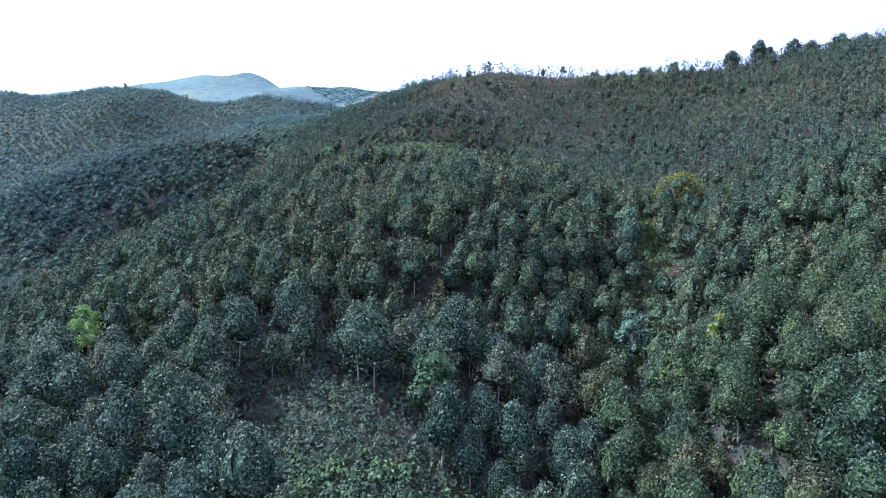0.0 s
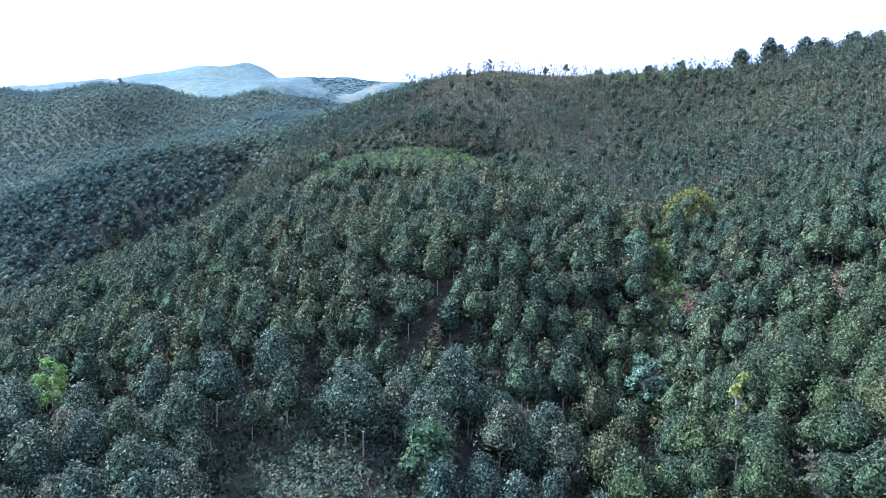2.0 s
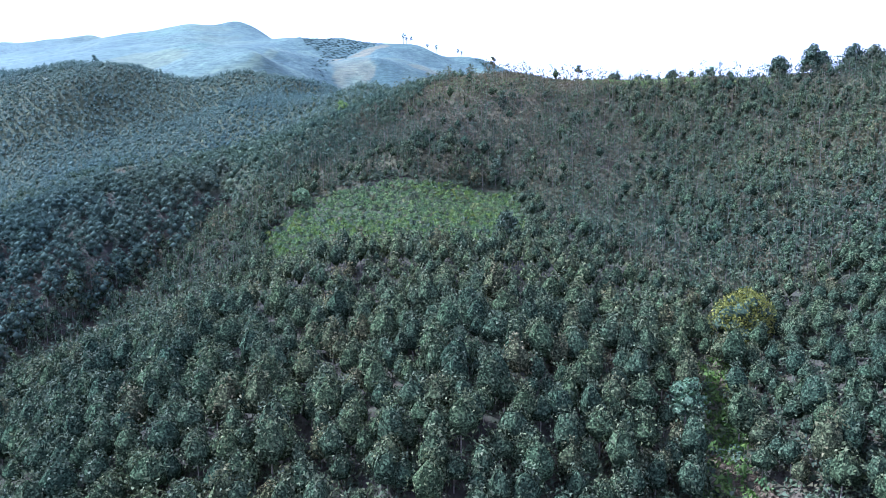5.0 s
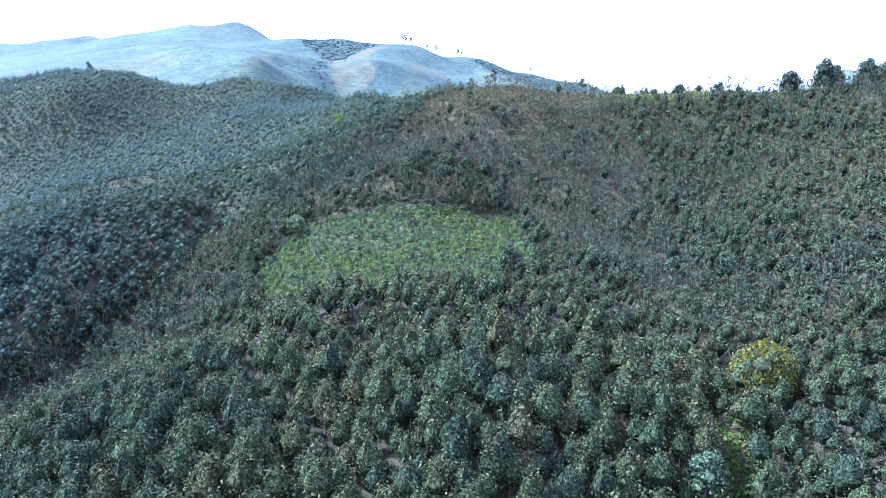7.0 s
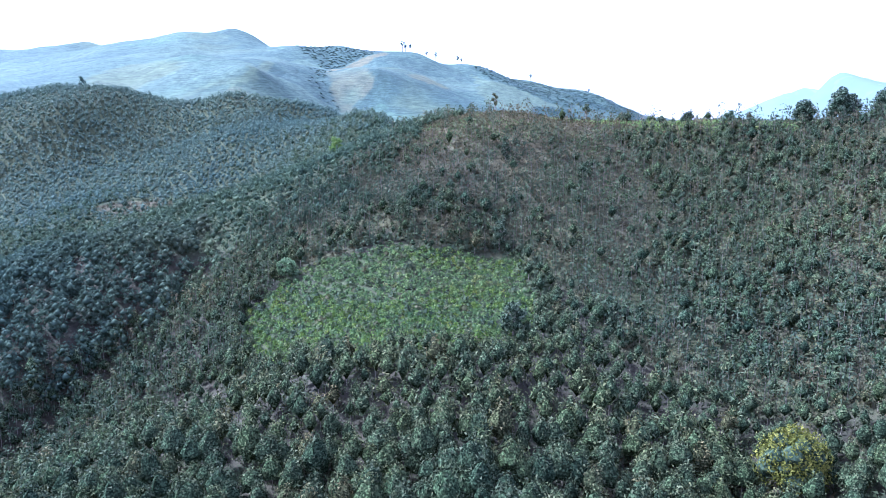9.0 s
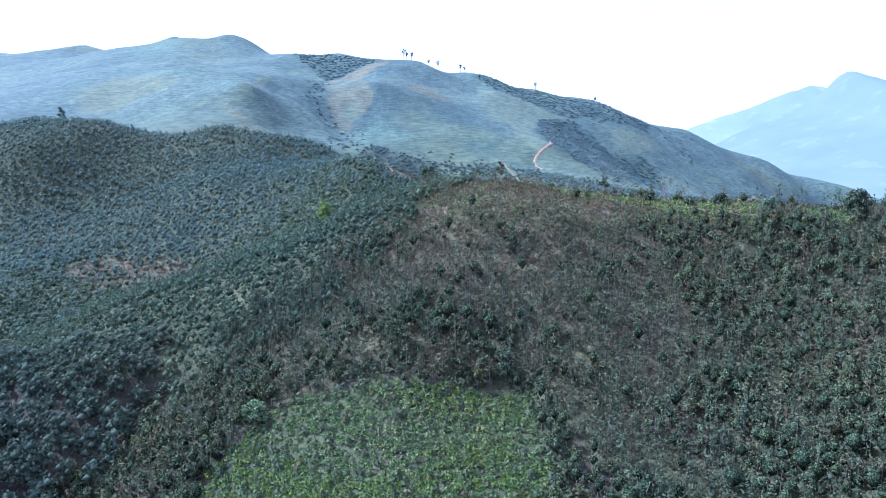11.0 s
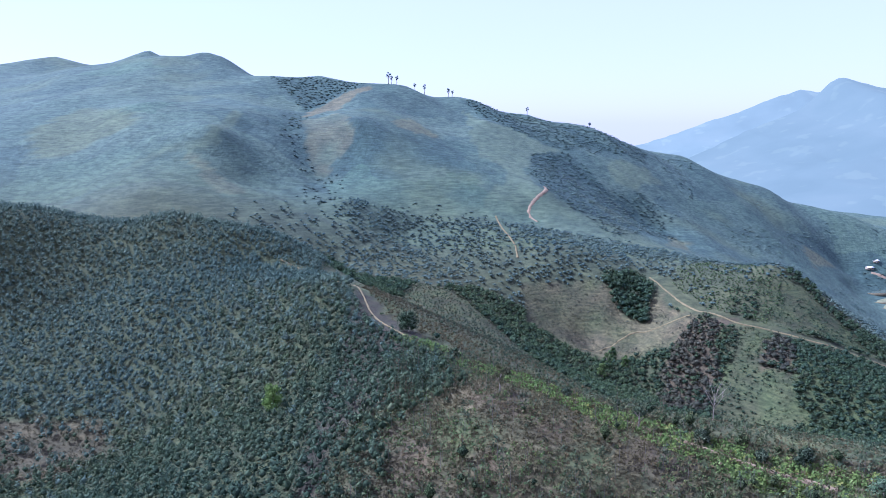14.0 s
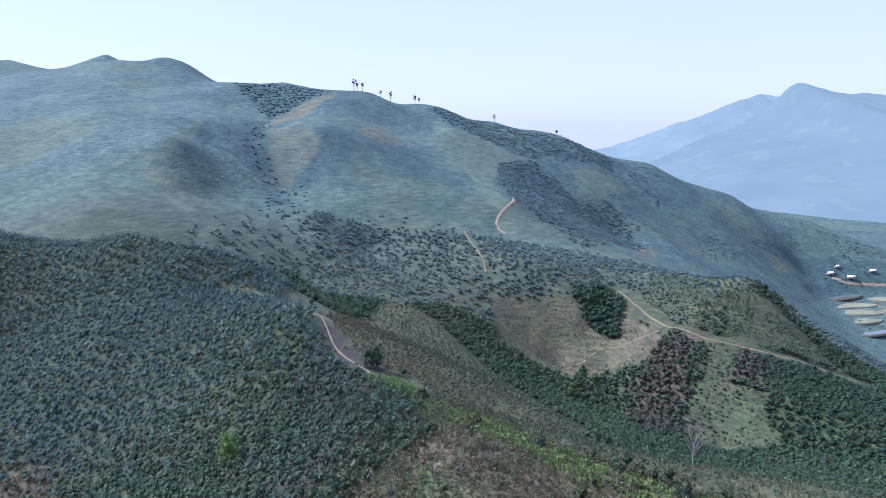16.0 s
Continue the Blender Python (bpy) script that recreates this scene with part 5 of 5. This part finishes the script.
lone_tree("silver_bush", "bush with silvery leaves at the edge of the clearing", -34, 204, 5.0, 5.0, LEAF_PALE, 0.1, 7, 100, 0.24)
lone_tree("edge_tree", "dark tree at the upper edge of the clearing", -9, 219, 7.0, 4.4, LEAF_DARK, 0.1, 8, 90, 0.24)
lone_tree("edge_tree", "dark leafy tree at the lower edge of the clearing", 13, 169, 7.2, 5.2, LEAF_DARK, 0.1, 8, 100, 0.24)
lone_tree("slope_tree", "dark upright tree on the brown slope", 31, 249, 6.2, 2.8, LEAF_DARK, 0.1, 6, 80, 0.22)
lone_tree("slope_tree", "dark upright tree on the brown slope", 18, 247, 5.6, 3.0, LEAF_DARK, 0.1, 6, 80, 0.22)
lone_tree("hill_tree", "tall thin tree rising over the western hill", -222, 492, 15.0, 5.0, LEAF_HILL_HAZE, 0.5, 5, 48, 0.42)
for x, y, tall in ((48, 284, 2.8), (57, 271, 3.6), (73, 262, 3.8), (34, 293, 2.6), (66, 264, 2.8), (21, 303, 2.8), (9, 330, 3.4)):
    lone_tree("verge_tree", "dark green bushy tree beside the ridge trail", x, y, tall, tall * 0.95, LEAF_DARK, 0.05, 7, 88, 0.24, group="trees along the ridge trail")
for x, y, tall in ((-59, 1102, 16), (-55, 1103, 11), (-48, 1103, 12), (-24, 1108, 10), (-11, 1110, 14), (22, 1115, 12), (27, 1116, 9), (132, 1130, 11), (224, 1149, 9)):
    lone_tree("skyline_tree", "tall bare stemmed tree on the mountain skyline", x, y, tall, tall * 0.42, LEAF_FAR_HAZE, 0.5, 4, 22, 0.6, group="trees on the mountain skyline")


for x, y, tall in ((108, 532, 9.0), (101, 517, 11.0), (95, 503, 9.5), (112, 520, 8.0)):
    lone_tree("gully_tree", "tall fresh green tree in the gully below the bare slope", x, y, tall, tall * 0.6, LEAF_SHRUB, 0.1, 8, 60, 0.42, group="green trees in the gully")


def bare_tree(x, y, tall):
    """A leafless pale tree with forking branches."""
    r = np.random.default_rng(5)
    base = thing("bare_tree", pose(x, y, float(height(x, y)) - 0.1), "leafless pale tree with thin forking branches", "tree")
    part("trunk", mesh_from("trunk", *cone_trunk(r, tall * 0.6, 0.16, 6, 4, 0.2), [BARK]), base)
    for k in range(9):
        a, z = k * 2.4, tall * (0.3 + 0.035 * k)
        tip = np.array((math.cos(a) * tall * 0.2, math.sin(a) * tall * 0.2, z + tall * 0.3))
        pieces = [(*limb((0, 0, z), tip, 0.07, 0.04), 0)]
        for q in range(3):
            pieces.append((*limb(tip * 0.75 + np.array((0, 0, z * 0.25)), tip + r.normal(size=3) * tall * 0.08 + (0, 0, tall * 0.1), 0.035, 0.015), 0))
        v, f, _ = joined(pieces)
        part("branch", mesh_from("branch", v, f, [BARK]), base)


bare_tree(68, 292, 11)

# ---- tracks and roads ----


def track(name, label, line, width, mat, wander=0.25, lift=0.3, category="road"):
    """A worn track laid over the ground, with a sagging middle and ragged edges."""
    pts = np.array(line, float)
    run = np.r_[0, np.cumsum(np.hypot(*np.diff(pts, axis=0).T))]
    s = np.arange(0, run[-1], 1.5)
    x, y = np.interp(s, run, pts[:, 0]), np.interp(s, run, pts[:, 1])
    soft = lambda q: np.convolve(np.pad(q, 3, mode="edge"), np.ones(7) / 7, "valid")
    x, y = soft(x), soft(y)
    tx_, ty_ = np.gradient(x), np.gradient(y)
    n = np.hypot(tx_, ty_)
    nx, ny = -ty_ / n, tx_ / n
    r = np.random.default_rng(len(s))
    offs = np.array([-1.0, -0.45, 0.45, 1.0])
    w = width / 2 * (1 + r.uniform(-wander, wander, (len(s), 4)))
    vx, vy = x[:, None] + nx[:, None] * offs * w, y[:, None] + ny[:, None] * offs * w
    vz = height(vx, vy)
    vz = vz + np.array([0.02, 1.0, 1.0, 0.02]) * lift
    v = np.stack([vx, vy, vz], -1).reshape(-1, 3)
    f = [t for i in range(len(s) - 1) for j in range(3) for t in ((i * 4 + j, i * 4 + j + 1, i * 4 + j + 5), (i * 4 + j, i * 4 + j + 5, i * 4 + j + 4))]
    return tagged(new(name, mesh_from(name, v, f, [mat])), label, category, kind="structure")


track("path", "narrow trodden earth path along the western ridge", [(-66, 445), (-48, 430), (-30, 413), (-23, 387), (-18, 368), (-12, 357), (-5, 346), (3, 337)], 0.75, PALE_EARTH, 0.4, 0.25)
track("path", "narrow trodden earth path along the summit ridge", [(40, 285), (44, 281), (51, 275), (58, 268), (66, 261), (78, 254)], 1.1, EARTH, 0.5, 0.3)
track("road", "pale dirt road cut across the lower spur", ROAD, 1.25, PALE_EARTH, 0.35, 0.4)
track("road", "faint earth path across a bare slope", [(92, 548), (110, 553), (128, 558), (146, 552), (160, 546)], 1.2, PALE_EARTH, 0.4, 0.4)
track("road", "bare earth road cut into the mountain side", [(90, 714), (86, 721), (83, 728), (84, 736), (89, 742), (95, 748), (101, 755), (104, 766), (103, 776)], 3.0, EARTH, 0.3, 0.5)
track("road", "narrow track down the mountain side", FOOT_TRACK, 1.5, PALE_EARTH, 0.4, 0.5)
track("road", "red earth village road beside the paddy fields", [(590, 1054), (606, 1044), (640, 1044), (700, 1046), (800, 1060), (900, 1080)], 4.5, EARTH, 0.2, 0.6)

# ---- the village in the valley ----
WALL = plain("plaster_wall", (0.34, 0.27, 0.21), (0.48, 0.40, 0.32), 0.9, 1.5, 0.1)
SHEET = plain("sheet_roof", (0.62, 0.63, 0.64), (0.80, 0.80, 0.80), 0.45, 0.6, 0.05, 0.5)
DOOR = plain("dark_wood", (0.07, 0.05, 0.035), (0.13, 0.09, 0.06), 0.7, 4.0, 0.2)
WATER, wn_, wl_, wb_ = material("paddy_water", 0.08, 0.5)
wb_.inputs["Base Color"].default_value = (0.10, 0.12, 0.10, 1)
STUBBLE = plain("rice_stubble", (0.14, 0.15, 0.08), (0.24, 0.23, 0.14), 0.95, 0.4, 0.4)
BUND = plain("bund_earth", (0.12, 0.10, 0.06), (0.22, 0.19, 0.12), 0.95, 0.8, 0.4)


def box(x0, x1, y0, y1, z0, z1):
    v = np.array([(x, y, z) for x in (x0, x1) for y in (y0, y1) for z in (z0, z1)], float)
    f = np.array([(0, 1, 3), (0, 3, 2), (4, 6, 7), (4, 7, 5), (0, 4, 5), (0, 5, 1), (2, 3, 7), (2, 7, 6), (0, 2, 6), (0, 6, 4), (1, 5, 7), (1, 7, 3)])
    return v, f


def house(x, y, turn, long, deep, tall, label):
    base = thing("house", pose(x, y, float(height(x, y)) - 0.2, 0, 0, turn), label, "house", "village houses")
    a, b = long / 2, deep / 2
    part("wall", mesh_from("wall", *box(-a, a, -b, b, 0, tall), [WALL]), base)
    rise, o = deep * 0.28, 0.7
    for side in (-1, 1):
        v = np.array([(-a - o, side * (b + o), tall - 0.15), (a + o, side * (b + o), tall - 0.15), (a + o, 0, tall + rise), (-a - o, 0, tall + rise)])
        v = np.concatenate([v, v + (0, 0, 0.15)])
        f = np.array([(0, 1, 2), (0, 2, 3), (4, 6, 5), (4, 7, 6), (0, 4, 5), (0, 5, 1), (1, 5, 6), (1, 6, 2), (0, 3, 7), (0, 7, 4), (3, 2, 6), (3, 6, 7)])
        part("roof", mesh_from("roof", v, f, [SHEET]), base)
    v = np.array([(-a, -b, tall), (-a, b, tall), (-a, 0, tall + rise - 0.1), (a, -b, tall), (a, b, tall), (a, 0, tall + rise - 0.1)])
    part("gable", mesh_from("gable", v, np.array([(0, 2, 1), (3, 4, 5)]), [WALL]), base)
    part("door", mesh_from("door", *box(-0.6, 0.6, -b - 0.06, -b + 0.02, 0.1, 2.2), [DOOR]), base)
    for wx in (-a * 0.6, a * 0.6):
        part("window", mesh_from("window", *box(wx - 0.6, wx + 0.6, -b - 0.05, -b + 0.02, 1.1, 2.2), [DOOR]), base)


for spec in ((592, 1059, 10, 8.5, 5, 3.0), (616, 1050, -15, 9, 5.5, 3.2), (654, 1062, 5, 8, 5, 3.0), (606, 1068, 30, 7, 4.5, 2.8), (700, 1082, 0, 9, 5.5, 3.2), (735, 1130, 20, 10, 6, 3.4)):
    house(*spec, "small plastered village house with a pale sheet roof")


def paddy(cx, cy, rx, ry, turn, mat, label):
    """A flooded or harvested paddy field with an earth bund round it."""
    r = np.random.default_rng(int(cx * 7 + cy))
    k = 22
    a = np.arange(k) * 2 * np.pi / k
    q = 1 + 0.16 * np.sin(2 * a + r.uniform(0, 6)) + 0.1 * np.sin(3 * a + r.uniform(0, 6))
    c, s = math.cos(radians(turn)), math.sin(radians(turn))

    def ring(grow, z):
        x, y = np.cos(a) * (rx + grow) * q, np.sin(a) * (ry + grow) * q
        return np.stack([x * c - y * s, x * s + y * c, np.full(k, z)], 1)

    top = float(height(cx, cy)) + 0.5
    base = thing("paddy_field", pose(cx, cy, top), label, "field", "paddy fields in the valley")
    inner = ring(0, 0.0)
    part("surface", mesh_from("surface", np.concatenate([inner, [(0, 0, 0)]]), np.array([(i, (i + 1) % k, k) for i in range(k)]), [mat]), base)
    rings = [ring(0, -0.4), ring(0, 0.4), ring(0.6, 0.4), ring(1.2, -2.5)]
    f = [t for j in range(3) for i in range(k) for t in ((j * k + i, j * k + (i + 1) % k, (j + 1) * k + (i + 1) % k), (j * k + i, (j + 1) * k + (i + 1) % k, (j + 1) * k + i))]
    part("bund", mesh_from("bund", np.concatenate(rings), np.array(f), [BUND]), base)


terraces = random.Random(4)
for row in range(5):
    for k in range(5):
        cy = 905 + row * 28
        cx = 552 + row * 9 + k * 58 + terraces.uniform(-7, 7)
        wet = terraces.random() < 0.3
        paddy(cx, cy + terraces.uniform(-2, 2), 30, 14.0, 8 + terraces.uniform(-9, 9), WATER if wet else STUBBLE, "flooded paddy field with muddy water" if wet else "harvested paddy field with pale stubble")

# ---- the distant range beyond the valley ----


def distant_range(label, far, deep, crest, glow):
    m, n, l, b = material("distant_range_haze_glow", 1.0, 0.0)
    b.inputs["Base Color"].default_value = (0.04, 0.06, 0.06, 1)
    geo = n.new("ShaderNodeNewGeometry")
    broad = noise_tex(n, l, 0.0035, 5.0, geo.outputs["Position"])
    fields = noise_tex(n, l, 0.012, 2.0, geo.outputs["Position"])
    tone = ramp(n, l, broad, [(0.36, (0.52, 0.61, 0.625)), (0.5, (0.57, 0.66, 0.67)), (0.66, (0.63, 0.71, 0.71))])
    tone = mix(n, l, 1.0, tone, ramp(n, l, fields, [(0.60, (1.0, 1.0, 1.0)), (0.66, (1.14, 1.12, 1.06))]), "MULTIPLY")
    # Haze is imitated: the slopes give off a pale blue glow of their own.
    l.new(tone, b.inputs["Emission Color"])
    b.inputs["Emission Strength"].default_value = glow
    crest = np.array(crest, float)
    x = np.linspace(crest[0, 0], crest[-1, 0], 200)
    z = np.interp(x, crest[:, 0], crest[:, 1]) + (waves(x, x * 0, 35, 71) - 0.5) * 8
    t = np.linspace(0, 1, 24)
    gx = np.repeat(x[None], 24, 0)
    gy = far - deep * t[:, None] + (waves(gx, np.repeat(t[:, None] * deep, 200, 1), 210, 72) - 0.5) * 150 * np.sin(np.pi * t)[:, None]
    gz = -60 + (z + 60)[None] * (1 - t[:, None]) ** 1.05 + (waves(gx, np.repeat(t[:, None] * deep, 200, 1), 160, 73) - 0.5) * 40 * np.sin(np.pi * t)[:, None]
    i = (np.arange(23)[:, None] * 200 + np.arange(199)[None]).ravel()
    f = np.concatenate([np.stack([i, i + 200, i + 201], 1), np.stack([i, i + 201, i + 1], 1)])
    return tagged(new("backdrop", mesh_from("backdrop", np.stack([gx, gy, gz], -1).reshape(-1, 3), f, [m])), label, "mountains", kind="structure")


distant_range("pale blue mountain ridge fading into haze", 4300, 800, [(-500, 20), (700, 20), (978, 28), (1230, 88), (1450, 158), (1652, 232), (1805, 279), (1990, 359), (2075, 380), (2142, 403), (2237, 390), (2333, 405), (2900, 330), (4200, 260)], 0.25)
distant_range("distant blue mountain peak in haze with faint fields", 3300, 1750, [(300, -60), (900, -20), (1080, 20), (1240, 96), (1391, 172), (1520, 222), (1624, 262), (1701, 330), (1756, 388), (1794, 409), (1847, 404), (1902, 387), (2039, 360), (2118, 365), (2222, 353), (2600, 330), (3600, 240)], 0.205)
